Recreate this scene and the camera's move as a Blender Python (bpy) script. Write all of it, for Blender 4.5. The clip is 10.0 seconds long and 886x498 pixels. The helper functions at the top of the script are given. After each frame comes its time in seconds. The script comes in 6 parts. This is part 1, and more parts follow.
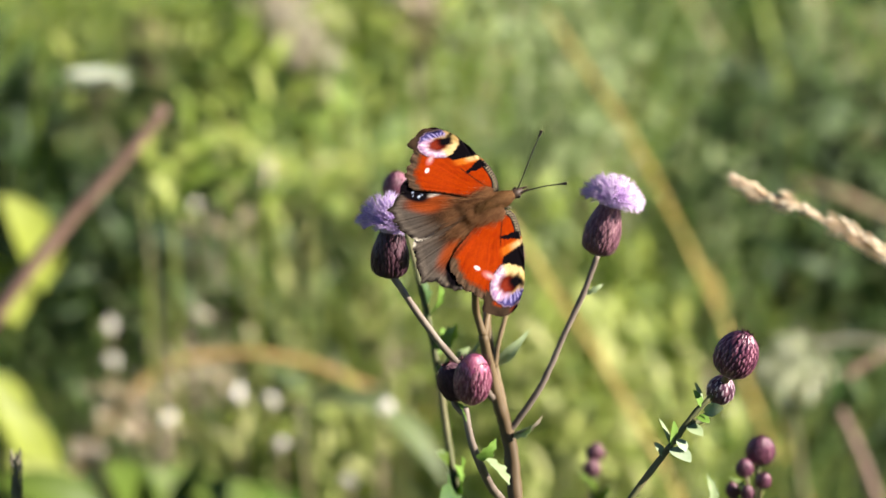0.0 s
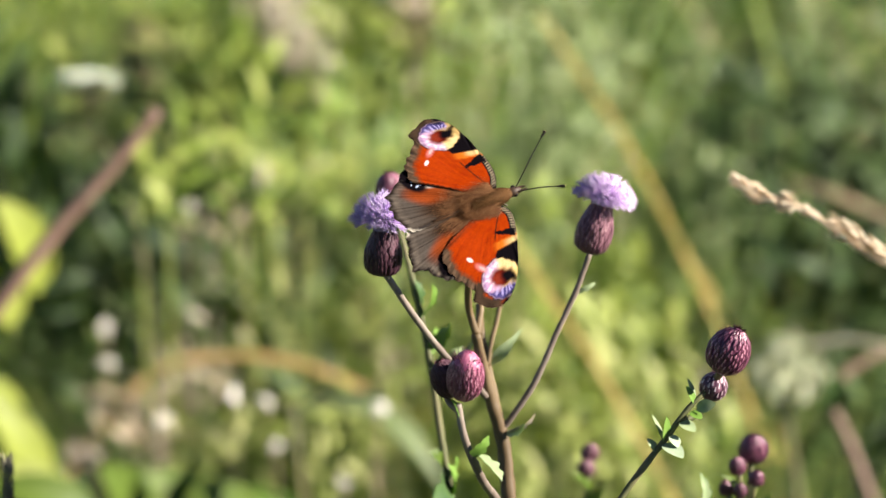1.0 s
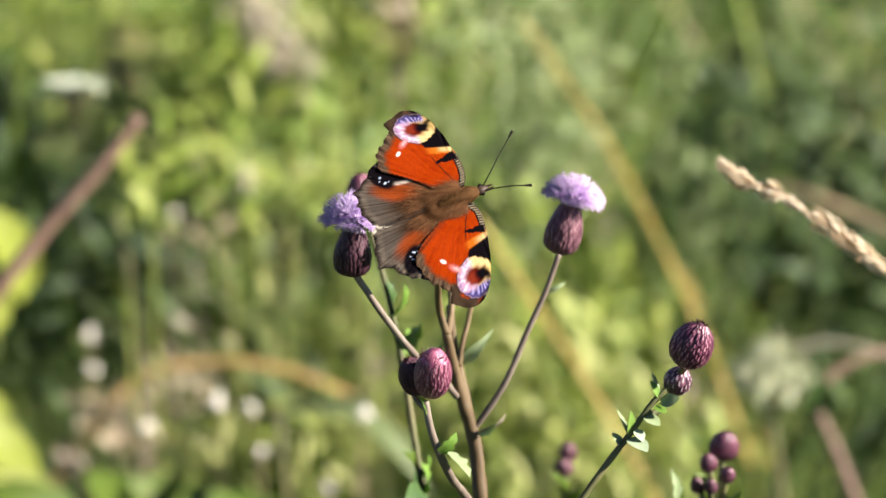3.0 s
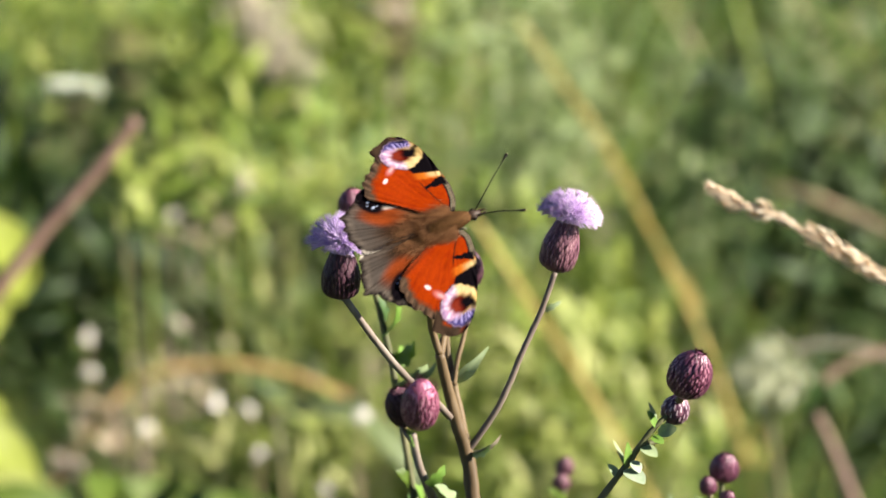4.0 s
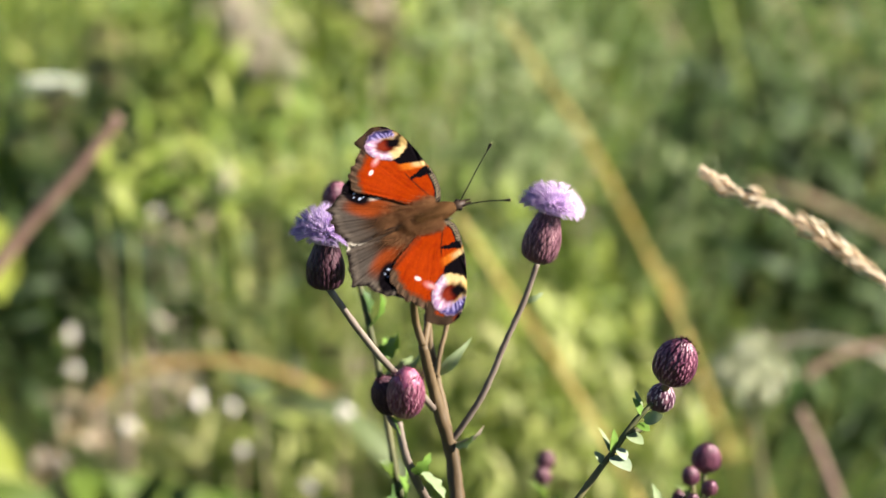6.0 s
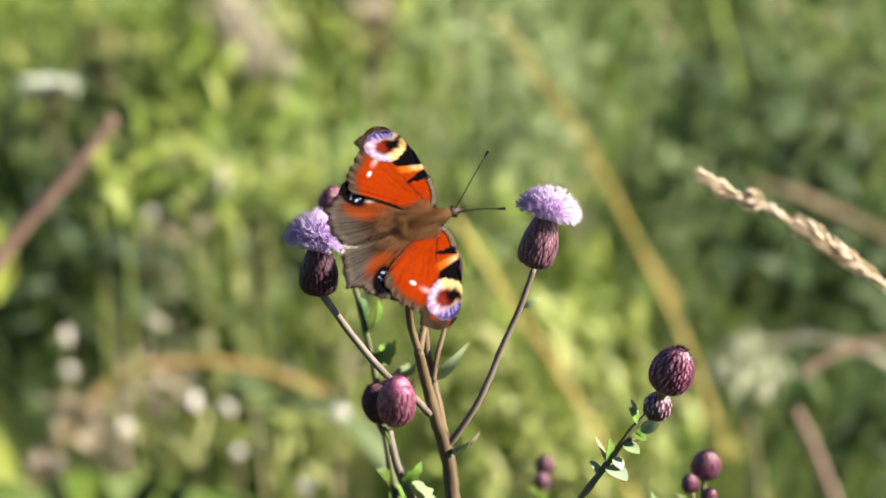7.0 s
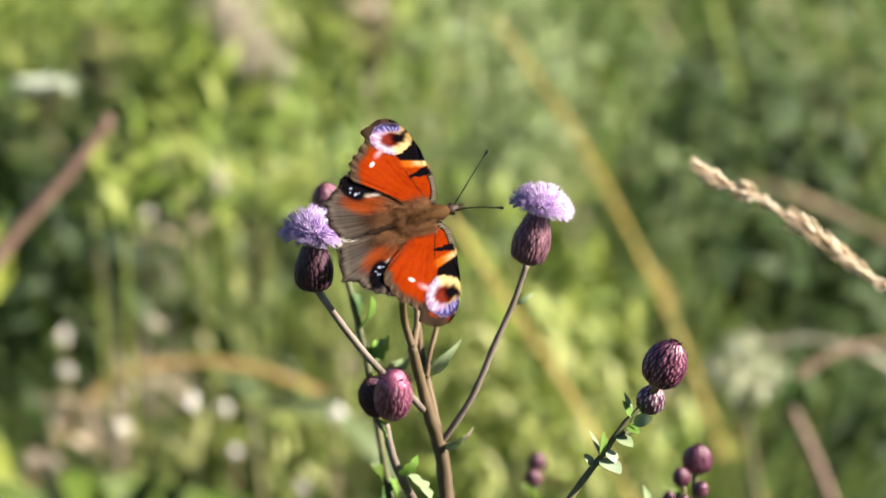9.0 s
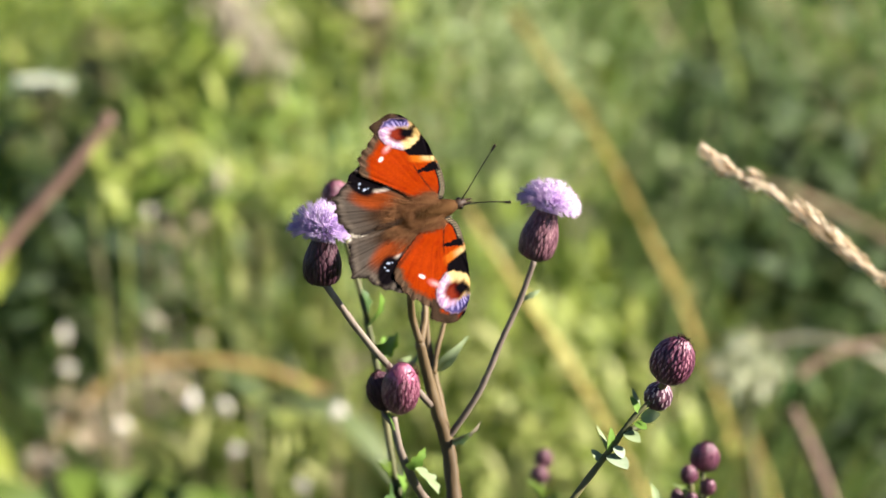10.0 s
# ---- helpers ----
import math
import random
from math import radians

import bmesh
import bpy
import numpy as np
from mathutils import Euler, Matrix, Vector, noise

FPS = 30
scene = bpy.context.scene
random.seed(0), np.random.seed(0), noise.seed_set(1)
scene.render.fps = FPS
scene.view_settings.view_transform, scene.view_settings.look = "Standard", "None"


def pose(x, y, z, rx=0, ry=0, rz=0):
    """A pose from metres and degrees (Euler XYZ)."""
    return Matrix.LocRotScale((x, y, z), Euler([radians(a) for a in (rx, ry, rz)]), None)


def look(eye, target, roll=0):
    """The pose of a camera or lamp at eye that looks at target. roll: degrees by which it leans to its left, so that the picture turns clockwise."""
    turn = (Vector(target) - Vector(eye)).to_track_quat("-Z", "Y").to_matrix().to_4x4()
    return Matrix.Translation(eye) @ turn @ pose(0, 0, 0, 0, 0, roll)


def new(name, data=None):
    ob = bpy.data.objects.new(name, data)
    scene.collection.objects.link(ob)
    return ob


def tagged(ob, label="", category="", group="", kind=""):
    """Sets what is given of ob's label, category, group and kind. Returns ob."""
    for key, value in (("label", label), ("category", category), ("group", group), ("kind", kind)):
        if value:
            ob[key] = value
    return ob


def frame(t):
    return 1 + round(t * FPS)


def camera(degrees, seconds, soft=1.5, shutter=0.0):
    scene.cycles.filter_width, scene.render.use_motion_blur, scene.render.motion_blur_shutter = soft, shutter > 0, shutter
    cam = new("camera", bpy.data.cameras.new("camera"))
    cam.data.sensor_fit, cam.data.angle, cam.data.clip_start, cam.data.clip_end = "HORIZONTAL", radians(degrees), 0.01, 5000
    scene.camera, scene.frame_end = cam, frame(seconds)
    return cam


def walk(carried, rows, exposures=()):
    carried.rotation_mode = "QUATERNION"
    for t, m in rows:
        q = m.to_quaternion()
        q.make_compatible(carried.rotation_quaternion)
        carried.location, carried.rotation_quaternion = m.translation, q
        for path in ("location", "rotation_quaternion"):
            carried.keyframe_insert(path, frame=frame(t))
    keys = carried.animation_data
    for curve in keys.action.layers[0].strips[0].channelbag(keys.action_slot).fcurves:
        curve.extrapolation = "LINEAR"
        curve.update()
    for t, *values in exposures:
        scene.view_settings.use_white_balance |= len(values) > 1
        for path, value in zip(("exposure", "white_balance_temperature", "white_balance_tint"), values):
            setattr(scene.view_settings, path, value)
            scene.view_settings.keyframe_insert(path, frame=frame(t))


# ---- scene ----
CAMERA_ROWS = (
    (0, pose(0.0000, -0.9718, 0.9889, 79.000, -0.000, 0.000)),
    (0.5, pose(0.0015, -0.9718, 0.9889, 79.042, 0.209, -0.027)),
    (1, pose(0.0029, -0.9718, 0.9889, 79.029, 0.178, -0.031)),
    (1.5, pose(0.0041, -0.9718, 0.9889, 79.059, 0.309, -0.191)),
    (2, pose(0.0051, -0.9718, 0.9889, 79.068, 0.349, -0.194)),
    (2.5, pose(0.0061, -0.9718, 0.9889, 79.083, 0.363, -0.196)),
    (4, pose(0.0083, -0.9718, 0.9889, 79.128, 0.558, -0.215)),
    (4.5, pose(0.0088, -0.9718, 0.9889, 79.121, 0.542, -0.296)),
    (5, pose(0.0093, -0.9718, 0.9889, 79.092, 0.518, -0.330)),
    (5.5, pose(0.0098, -0.9718, 0.9889, 79.072, 0.553, -0.379)),
    (7, pose(0.0108, -0.9718, 0.9889, 79.068, 0.794, -0.527)),
    (7.5, pose(0.0111, -0.9718, 0.9889, 79.078, 0.779, -0.540)),
    (8, pose(0.0113, -0.9718, 0.9889, 79.093, 0.668, -0.483)),
    (8.5, pose(0.0115, -0.9718, 0.9889, 79.094, 0.726, -0.545)),
    (9, pose(0.0117, -0.9718, 0.9889, 79.074, 0.774, -0.542)),
    (9.5, pose(0.0119, -0.9718, 0.9889, 79.063, 0.801, -0.591)),
    (10, pose(0.0120, -0.9718, 0.9889, 79.051, 0.658, -0.498)),
)
LEAN_MAIN = ((0, 0.00, 0.00, 0.00), (0.2, -1.25, -0.19, -0.30), (0.5, 0.38, -0.01, -0.86), (0.7, 0.46, 0.01, -0.53), (1, -0.35, 0.06, 0.09), (1.5, 1.12, -0.10, -1.49), (2, -0.50, 0.08, -0.26), (2.5, -0.49, 0.04, 0.07), (2.7, -1.13, -0.05, -0.00), (4, 1.08, -0.18, -1.42), (4.25, 1.15, -0.16, -0.91), (4.5, 0.31, -0.14, -0.40), (4.75, 0.02, -0.15, -0.46), (5, 0.78, -0.16, -0.52), (5.5, 0.44, -0.14, -0.47), (7, 1.10, -0.10, -1.92), (7.5, 1.22, -0.14, -1.93), (8, 0.74, -0.06, -1.21), (8.5, 1.08, -0.14, -1.60), (9, 0.66, -0.15, -1.24), (9.5, 0.81, -0.16, -1.68), (10, 0.35, -0.00, -1.33))
LEAN_PAIR = ((0, 0.00, 0.00, 0.00), (0.2, -1.69, -0.26, -0.29), (0.5, 0.46, -0.04, -0.81), (0.7, 0.59, 0.01, -0.75), (1, -0.44, 0.09, -0.63), (1.5, 1.18, -0.13, -0.70), (2, -0.56, 0.09, -0.36), (2.5, -0.67, 0.05, -1.11), (2.7, -1.53, -0.06, -1.10), (4, 1.13, -0.25, -0.97), (4.25, 1.26, -0.20, -0.94), (4.5, 0.19, -0.14, -0.90), (4.75, -0.24, -0.16, -0.52), (5, 0.72, -0.17, -0.14), (5.5, 0.33, -0.10, -0.91), (7, 1.19, -0.11, -0.94), (7.5, 1.40, -0.21, 0.03), (8, 0.82, -0.08, -0.04), (8.5, 1.21, -0.19, 0.09), (9, 0.68, -0.14, -0.64), (9.5, 0.90, -0.16, -0.74), (10, 0.40, 0.04, -0.97))
LEAN_CLUSTER = ((0, 0.00, 0.00, 0.00), (0.2, -1.12, -0.17, 0.00), (0.5, 0.50, -0.00, 0.00), (0.7, 0.56, 0.02, 0.00), (1, -0.22, 0.06, 0.00), (1.5, 1.01, -0.05, 0.00), (2, -0.34, 0.05, 0.00), (2.5, -0.42, 0.03, -0.00), (2.7, -1.02, -0.05, 0.00), (4, 0.95, -0.18, -0.00), (4.25, 0.98, -0.16, -0.01), (4.5, 0.17, -0.14, -0.01), (4.75, -0.15, -0.14, -0.01), (5, 0.51, -0.13, -0.00), (5.5, 0.28, -0.12, -0.00), (7, 1.14, -0.06, 0.00), (7.5, 1.15, -0.10, 0.00), (8, 0.78, -0.01, 0.00), (8.5, 0.99, -0.11, 0.00), (9, 0.63, -0.12, -0.00), (9.5, 0.89, -0.11, -0.00), (10, 0.51, 0.07, 0.01))
LEAN_FAR = ((0, 0.00, 0.00, 0.00), (0.2, -0.82, -0.10, 0.00), (0.5, 0.30, 0.07, 0.00), (0.7, 0.37, 0.07, 0.00), (1, -0.14, 0.08, 0.00), (1.5, 0.79, 0.07, 0.00), (2, -0.25, 0.09, 0.00), (2.5, -0.34, 0.07, 0.00), (2.7, -0.77, 0.01, 0.00), (4, 0.66, -0.05, -0.00), (4.25, 0.69, -0.07, 0.00), (4.5, 0.12, -0.08, -0.00), (4.75, -0.10, -0.08, 0.00), (5, 0.38, -0.07, -0.00), (5.5, 0.26, -0.08, -0.00), (7, 0.88, 0.03, 0.00), (7.5, 0.89, 0.01, -0.00), (8, 0.56, 0.06, 0.00), (8.5, 0.79, -0.01, -0.00), (9, 0.59, -0.07, -0.00), (9.5, 0.74, -0.03, -0.00), (10, 0.39, 0.11, 0.00))
LEAN_STRAW = ((0, -0.00, 0.00, 0.00), (0.5, 0.44, -0.17, 0.00), (1, 0.57, 0.15, 0.00), (1.5, 0.91, 0.04, 0.00), (2, 0.71, -0.01, 0.00), (2.5, 0.72, -0.05, 0.00), (4, 1.16, 0.11, 0.00), (4.5, 0.86, 0.10, 0.00), (5, 1.04, 0.20, 0.00), (5.5, 1.10, 0.20, 0.00), (7, 2.04, 0.21, 0.00), (7.5, 1.81, 0.13, 0.00), (8, 1.85, 0.14, 0.00), (8.5, 1.48, 0.15, 0.00), (9, 1.47, 0.11, 0.00), (9.5, 1.29, 0.14, 0.00), (10, 1.23, 0.10, 0.00))
LEAN_UMBEL = ((0, 0.00, 0.00, 0.00), (0.5, -0.10, -0.03, -0.00), (1, -0.42, -0.10, -0.00), (1.5, -0.47, 0.03, 0.00), (2, -0.66, -0.07, -0.00), (2.5, -0.52, -0.12, -0.01), (4, -0.65, 0.02, 0.00), (4.5, -0.57, 0.01, 0.00), (5, -0.54, -0.06, -0.00), (5.5, -0.70, -0.13, -0.01), (7, -1.05, -0.11, -0.00), (7.5, -0.98, -0.11, -0.00), (8, -0.81, -0.04, -0.00), (8.5, -0.94, -0.18, -0.01), (9, -0.93, -0.15, -0.01), (9.5, -0.87, -0.38, -0.02), (10, -0.82, -0.24, -0.01))
LEAN_GOLD = ((0, 0.0, 0.15, 0.0), (2.5, 0.0, 0.0, 0.0), (7.5, 0.0, 0.0, 0.0), (9.5, 0.0, 0.0, 0.0), (10, 0.0, 0.7, 0.0))
NOD_STRAW = ((0, -0.00), (0.5, 7.81), (1, 0.77), (1.5, 5.50), (2, 11.13), (2.5, 9.54), (4, 0.72), (4.5, 3.94), (5, 4.27), (5.5, 3.76), (7, 3.94), (7.5, 4.89), (8, 6.59), (8.5, 6.36), (9, 5.77), (9.5, 6.32), (10, 8.83))
FLIGHT = (
    (0, pose(0.01275, -0.01738, 0.81542, 60.65, -19.53, 24.76)),
    (0.2, pose(0.01044, 0.00054, 0.81595, 61.62, -17.88, 24.36)),
    (0.5, pose(0.01349, -0.02262, 0.81498, 67.40, -15.99, 22.40)),
    (0.7, pose(0.01391, -0.02381, 0.81509, 66.86, -15.99, 22.29)),
    (1, pose(0.01480, -0.01236, 0.81599, 64.94, -15.61, 22.33)),
    (1.5, pose(0.01209, -0.03276, 0.81599, 62.20, -13.32, 19.49)),
    (2, pose(0.01552, -0.01009, 0.81649, 63.91, -14.44, 22.45)),
    (2.5, pose(0.01500, -0.01027, 0.81629, 65.34, -15.27, 22.18)),
    (2.7, pose(0.01372, -0.00119, 0.81655, 64.55, -15.05, 22.16)),
    (4, pose(0.01057, -0.03236, 0.81513, 63.84, -14.77, 18.03)),
    (4.25, pose(0.01125, -0.03345, 0.81481, 65.10, -15.39, 18.97)),
    (4.5, pose(0.01213, -0.02174, 0.81528, 65.48, -15.70, 20.13)),
    (4.75, pose(0.01188, -0.01754, 0.81559, 66.30, -16.01, 20.10)),
    (5, pose(0.01152, -0.02828, 0.81514, 68.15, -16.68, 19.79)),
    (5.5, pose(0.01205, -0.02350, 0.81534, 66.87, -16.16, 18.35)),
    (7, pose(0.01241, -0.03256, 0.81524, 68.74, -12.69, 21.44)),
    (7.5, pose(0.01223, -0.03419, 0.81523, 69.15, -11.06, 21.84)),
    (8, pose(0.01403, -0.02764, 0.81552, 67.44, -10.74, 23.28)),
    (8.5, pose(0.01276, -0.03231, 0.81524, 68.09, -10.75, 22.26)),
    (9, pose(0.01312, -0.02656, 0.81521, 67.63, -10.74, 21.00)),
    (9.5, pose(0.01260, -0.02854, 0.81523, 69.34, -10.93, 21.77)),
    (10, pose(0.01525, -0.02212, 0.81536, 70.28, -11.34, 22.13)),
)
WING_LEFT = ((0, -4.7, -10.3), (0.5, -5.4, -12.1), (1, -7.0, -8.6), (1.5, -3.0, -9.5), (2, -2.3, -2.4), (2.5, -1.0, -3.0), (4, -4.6, -6.9), (4.5, -5.6, -8.8), (5, -5.3, -7.1), (5.5, -5.5, -6.6), (7, -5.6, 1.9), (7.5, -4.5, 2.6), (8, -4.1, 2.2), (8.5, -2.4, 4.0), (9, -1.3, 2.7), (9.5, -1.2, 2.5), (10, -0.9, 1.3))
WING_RIGHT = ((0, -11.4, -2.5), (0.5, -10.2, -3.6), (1, -11.7, 9.4), (1.5, -6.5, 12.5), (2, -5.5, 11.8), (2.5, -3.5, 6.5), (4, -7.5, 4.0), (4.5, -5.3, -0.2), (5, -5.3, -0.4), (5.5, -5.4, 4.3), (7, -4.8, 13.7), (7.5, -3.9, 13.6), (8, -3.0, 13.6), (8.5, -2.9, 13.4), (9, -2.2, 11.0), (9.5, -1.2, 11.9), (10, -0.7, 9.6))

cam = camera(14.0, 10.0)
cam.data.dof.use_dof = True
cam.data.dof.focus_distance = 0.99
cam.data.dof.aperture_fstop = 10.5
walk(cam, CAMERA_ROWS, exposures=[(0.0, 1.82), (10.0, 1.82)])

# ---- daylight ----
SUN = Vector((0.84, -0.16, 0.44)).normalized()
world = bpy.data.worlds.new("sky")
scene.world = world
world.use_nodes = True
sky = world.node_tree.nodes.new("ShaderNodeTexSky")
sky.sky_type = "NISHITA"
sky.sun_disc = False
sky.air_density = 0.3
sky.dust_density = 0.0
sky.sun_elevation = math.asin(SUN.z)
sky.sun_rotation = math.atan2(SUN.x, SUN.y)
world.node_tree.links.new(sky.outputs[0], world.node_tree.nodes["Background"].inputs[0])
world.node_tree.nodes["Background"].inputs[1].default_value = 0.05
sun = new("sun", bpy.data.lights.new("sun", "SUN"))
sun.data.energy = 5.0
sun.data.angle = radians(0.5)
sun.data.color = (1.0, 0.93, 0.82)
sun.matrix_world = look(SUN * 30, (0, 0, 0))


# ---- materials ----
def surface(name, colours, scale=200.0, rough=0.6, bump=0.2, glow_through=0.0, vary="noise", stretch=(1, 1, 1), spec=0.3, piece=0.85):
    """A grained surface: colours along a ramp, by noise at two scales or by a random number for each piece."""
    m = bpy.data.materials.new(name)
    m.use_nodes = True
    nt = m.node_tree
    n, l = nt.nodes, nt.links
    bsdf = n["Principled BSDF"]
    bsdf.inputs["Roughness"].default_value = rough
    bsdf.inputs["Specular IOR Level"].default_value = spec
    co = n.new("ShaderNodeTexCoord")
    mp = n.new("ShaderNodeMapping")
    mp.inputs["Scale"].default_value = stretch
    l.new(co.outputs["Object"], mp.inputs[0])
    coarse, fine = n.new("ShaderNodeTexNoise"), n.new("ShaderNodeTexNoise")
    coarse.inputs["Scale"].default_value, fine.inputs["Scale"].default_value = scale, scale * 6
    coarse.inputs["Detail"].default_value = fine.inputs["Detail"].default_value = 3
    l.new(mp.outputs[0], coarse.inputs["Vector"]), l.new(mp.outputs[0], fine.inputs["Vector"])
    mixed = n.new("ShaderNodeMath")
    mixed.operation = "MULTIPLY_ADD"
    mixed.inputs[1].default_value = 0.35
    l.new(fine.outputs[0], mixed.inputs[0])
    base = n.new("ShaderNodeMath")
    base.operation = "MULTIPLY_ADD"
    if vary == "noise":
        base.inputs[1].default_value, base.inputs[2].default_value = 1.4, -0.38
        l.new(coarse.outputs[0], base.inputs[0])
    else:
        src = n.new("ShaderNodeNewGeometry").outputs["Random Per Island"]
        low = n.new("ShaderNodeMath")
        low.operation = "MULTIPLY_ADD"
        low.inputs[1].default_value, low.inputs[2].default_value = 0.5 + 0.9 * (0.85 - piece), -0.34
        l.new(coarse.outputs[0], low.inputs[0])
        base.inputs[1].default_value = piece
        l.new(src, base.inputs[0]), l.new(low.outputs[0], base.inputs[2])
    l.new(base.outputs[0], mixed.inputs[2])
    ramp = n.new("ShaderNodeValToRGB")
    el = ramp.color_ramp.elements
    while len(el) < len(colours):
        el.new(0.5)
    for i, c in enumerate(colours):
        el[i].position = i / max(1, len(colours) - 1)
        el[i].color = (*c, 1)
    l.new(mixed.outputs[0], ramp.inputs[0])
    l.new(ramp.outputs[0], bsdf.inputs["Base Color"])
    bp = n.new("ShaderNodeBump")
    bp.inputs["Strength"].default_value, bp.inputs["Distance"].default_value = bump, 0.03 / scale
    l.new(fine.outputs[0], bp.inputs["Height"]), l.new(bp.outputs[0], bsdf.inputs["Normal"])
    if glow_through:
        tr, mx = n.new("ShaderNodeBsdfTranslucent"), n.new("ShaderNodeMixShader")
        mx.inputs[0].default_value = glow_through
        l.new(ramp.outputs[0], tr.inputs[0])
        l.new(bsdf.outputs[0], mx.inputs[1]), l.new(tr.outputs[0], mx.inputs[2])
        l.new(mx.outputs[0], n["Material Output"].inputs[0])
    return m


def scaled_wing(name):
    """Wing scales: the pattern's colours with a fine powdery grain and a soft sheen."""
    m = bpy.data.materials.new(name)
    m.use_nodes = True
    n, l = m.node_tree.nodes, m.node_tree.links
    bsdf = n["Principled BSDF"]
    bsdf.inputs["Roughness"].default_value = 0.55
    bsdf.inputs["Specular IOR Level"].default_value = 0.0
    bsdf.inputs["Sheen Weight"].default_value = 0.0
    at, co, nz, mul = n.new("ShaderNodeVertexColor"), n.new("ShaderNodeTexCoord"), n.new("ShaderNodeTexNoise"), n.new("ShaderNodeMix")
    at.layer_name = "pattern"
    nz.inputs["Scale"].default_value, nz.inputs["Detail"].default_value = 2600, 4
    l.new(co.outputs["Object"], nz.inputs["Vector"])
    ramp = n.new("ShaderNodeValToRGB")
    ramp.color_ramp.elements[0].position, ramp.color_ramp.elements[1].position = 0.3, 0.7
    ramp.color_ramp.elements[0].color, ramp.color_ramp.elements[1].color = (0.72, 0.72, 0.72, 1), (1, 1, 1, 1)
    l.new(nz.outputs[0], ramp.inputs[0])
    mul.data_type, mul.blend_type = "RGBA", "MULTIPLY"
    mul.inputs[0].default_value = 1
    l.new(at.outputs[0], mul.inputs[6]), l.new(ramp.outputs[0], mul.inputs[7])
    l.new(mul.outputs[2], bsdf.inputs["Base Color"])
    bp = n.new("ShaderNodeBump")
    bp.inputs["Strength"].default_value, bp.inputs["Distance"].default_value = 0.4, 0.00004
    l.new(nz.outputs[0], bp.inputs["Height"]), l.new(bp.outputs[0], bsdf.inputs["Normal"])
    return m


HOARY = surface("hoary_stem", [(0.075, 0.053, 0.042), (0.16, 0.122, 0.098), (0.30, 0.25, 0.205)], 120, 0.6, 0.5, stretch=(1, 1, 0.12))
STEM = surface("thistle_stem", [(0.055, 0.033, 0.014), (0.123, 0.08, 0.037), (0.235, 0.175, 0.098)], 120, 0.6, 0.5, stretch=(1, 1, 0.12))
GREEN_STEM = surface("green_stem", [(0.04, 0.045, 0.015), (0.1, 0.1, 0.04), (0.2, 0.16, 0.08)], 120, 0.6, 0.4, stretch=(1, 1, 0.15))
THISTLE_LEAF = surface("thistle_leaf", [(0.08, 0.16, 0.02), (0.15, 0.27, 0.04), (0.26, 0.38, 0.1)], 150, 0.55, 0.3, 0.35)
PALE_LEAF = surface("pale_leaf", [(0.22, 0.30, 0.13), (0.34, 0.42, 0.22), (0.46, 0.52, 0.33)], 150, 0.6, 0.3, 0.45)
SILVER_LEAF = surface("silver_leaf", [(0.26, 0.33, 0.2), (0.36, 0.43, 0.29), (0.46, 0.52, 0.38)], 150, 0.5, 0.3, 0.35)
DARK_LEAF = surface("dark_leaf", [(0.03, 0.068, 0.018), (0.075, 0.13, 0.038)], 150, 0.5, 0.3, 0.2)
BRACT = surface("bud_scales", [(0.04, 0.010, 0.024), (0.10, 0.025, 0.055), (0.18, 0.05, 0.09)], 260, 0.36, 0.3, vary="piece", spec=0.5, piece=0.45)
BRACT_VASE = surface("bud_scales_vase", [(0.07, 0.025, 0.04), (0.15, 0.065, 0.085), (0.24, 0.12, 0.14)], 260, 0.5, 0.3, vary="piece", piece=0.45)
BRACT_BRIGHT = surface("bud_scales_rosy", [(0.07, 0.013, 0.032), (0.15, 0.034, 0.07), (0.24, 0.07, 0.115)], 260, 0.36, 0.3, vary="piece", spec=0.5, piece=0.45)
# dark scales; on the left head this tone paints the butterfly's shade
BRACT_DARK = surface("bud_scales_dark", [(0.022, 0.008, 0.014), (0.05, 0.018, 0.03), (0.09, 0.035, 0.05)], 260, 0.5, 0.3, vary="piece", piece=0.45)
BRACT_STRIPED = surface("bud_scales_striped", [(0.05, 0.016, 0.034), (0.11, 0.04, 0.07), (0.18, 0.08, 0.11)], 260, 0.36, 0.3, vary="piece", spec=0.5)
# pale scale ridges, with the highlights along them painted in
STREAK = surface("scale_ridge_lights", [(0.10, 0.028, 0.055), (0.24, 0.085, 0.13), (0.32, 0.13, 0.18), (0.42, 0.22, 0.27)], 260, 0.46, 0.2, vary="piece", spec=0.5, piece=0.85)
STREAK_VASE = surface("scale_ridges_vase", [(0.13, 0.055, 0.08), (0.21, 0.10, 0.125), (0.32, 0.19, 0.205)], 260, 0.45, 0.2, vary="piece", piece=0.6)
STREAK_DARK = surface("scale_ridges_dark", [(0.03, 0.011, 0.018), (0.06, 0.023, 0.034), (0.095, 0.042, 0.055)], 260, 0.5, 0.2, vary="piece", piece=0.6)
STREAK_WHITE = surface("scale_ridges_pale", [(0.26, 0.16, 0.2), (0.40, 0.3, 0.33), (0.52, 0.43, 0.45)], 260, 0.5, 0.2, vary="piece", piece=0.5)
ROSY = surface("folded_florets", [(0.34, 0.06, 0.15), (0.48, 0.14, 0.24), (0.62, 0.3, 0.36)], 260, 0.34, 0.2, 0.15, vary="piece", spec=0.5)
SCALE_TIP = surface("scale_tips", [(0.03, 0.008, 0.014), (0.11, 0.025, 0.04)], 300, 0.5, 0.2)
FLORET = surface("thistle_florets", [(0.6, 0.43, 0.78), (0.75, 0.58, 0.87), (0.87, 0.76, 0.92)], 400, 0.6, 0.2, 0.4, vary="piece")
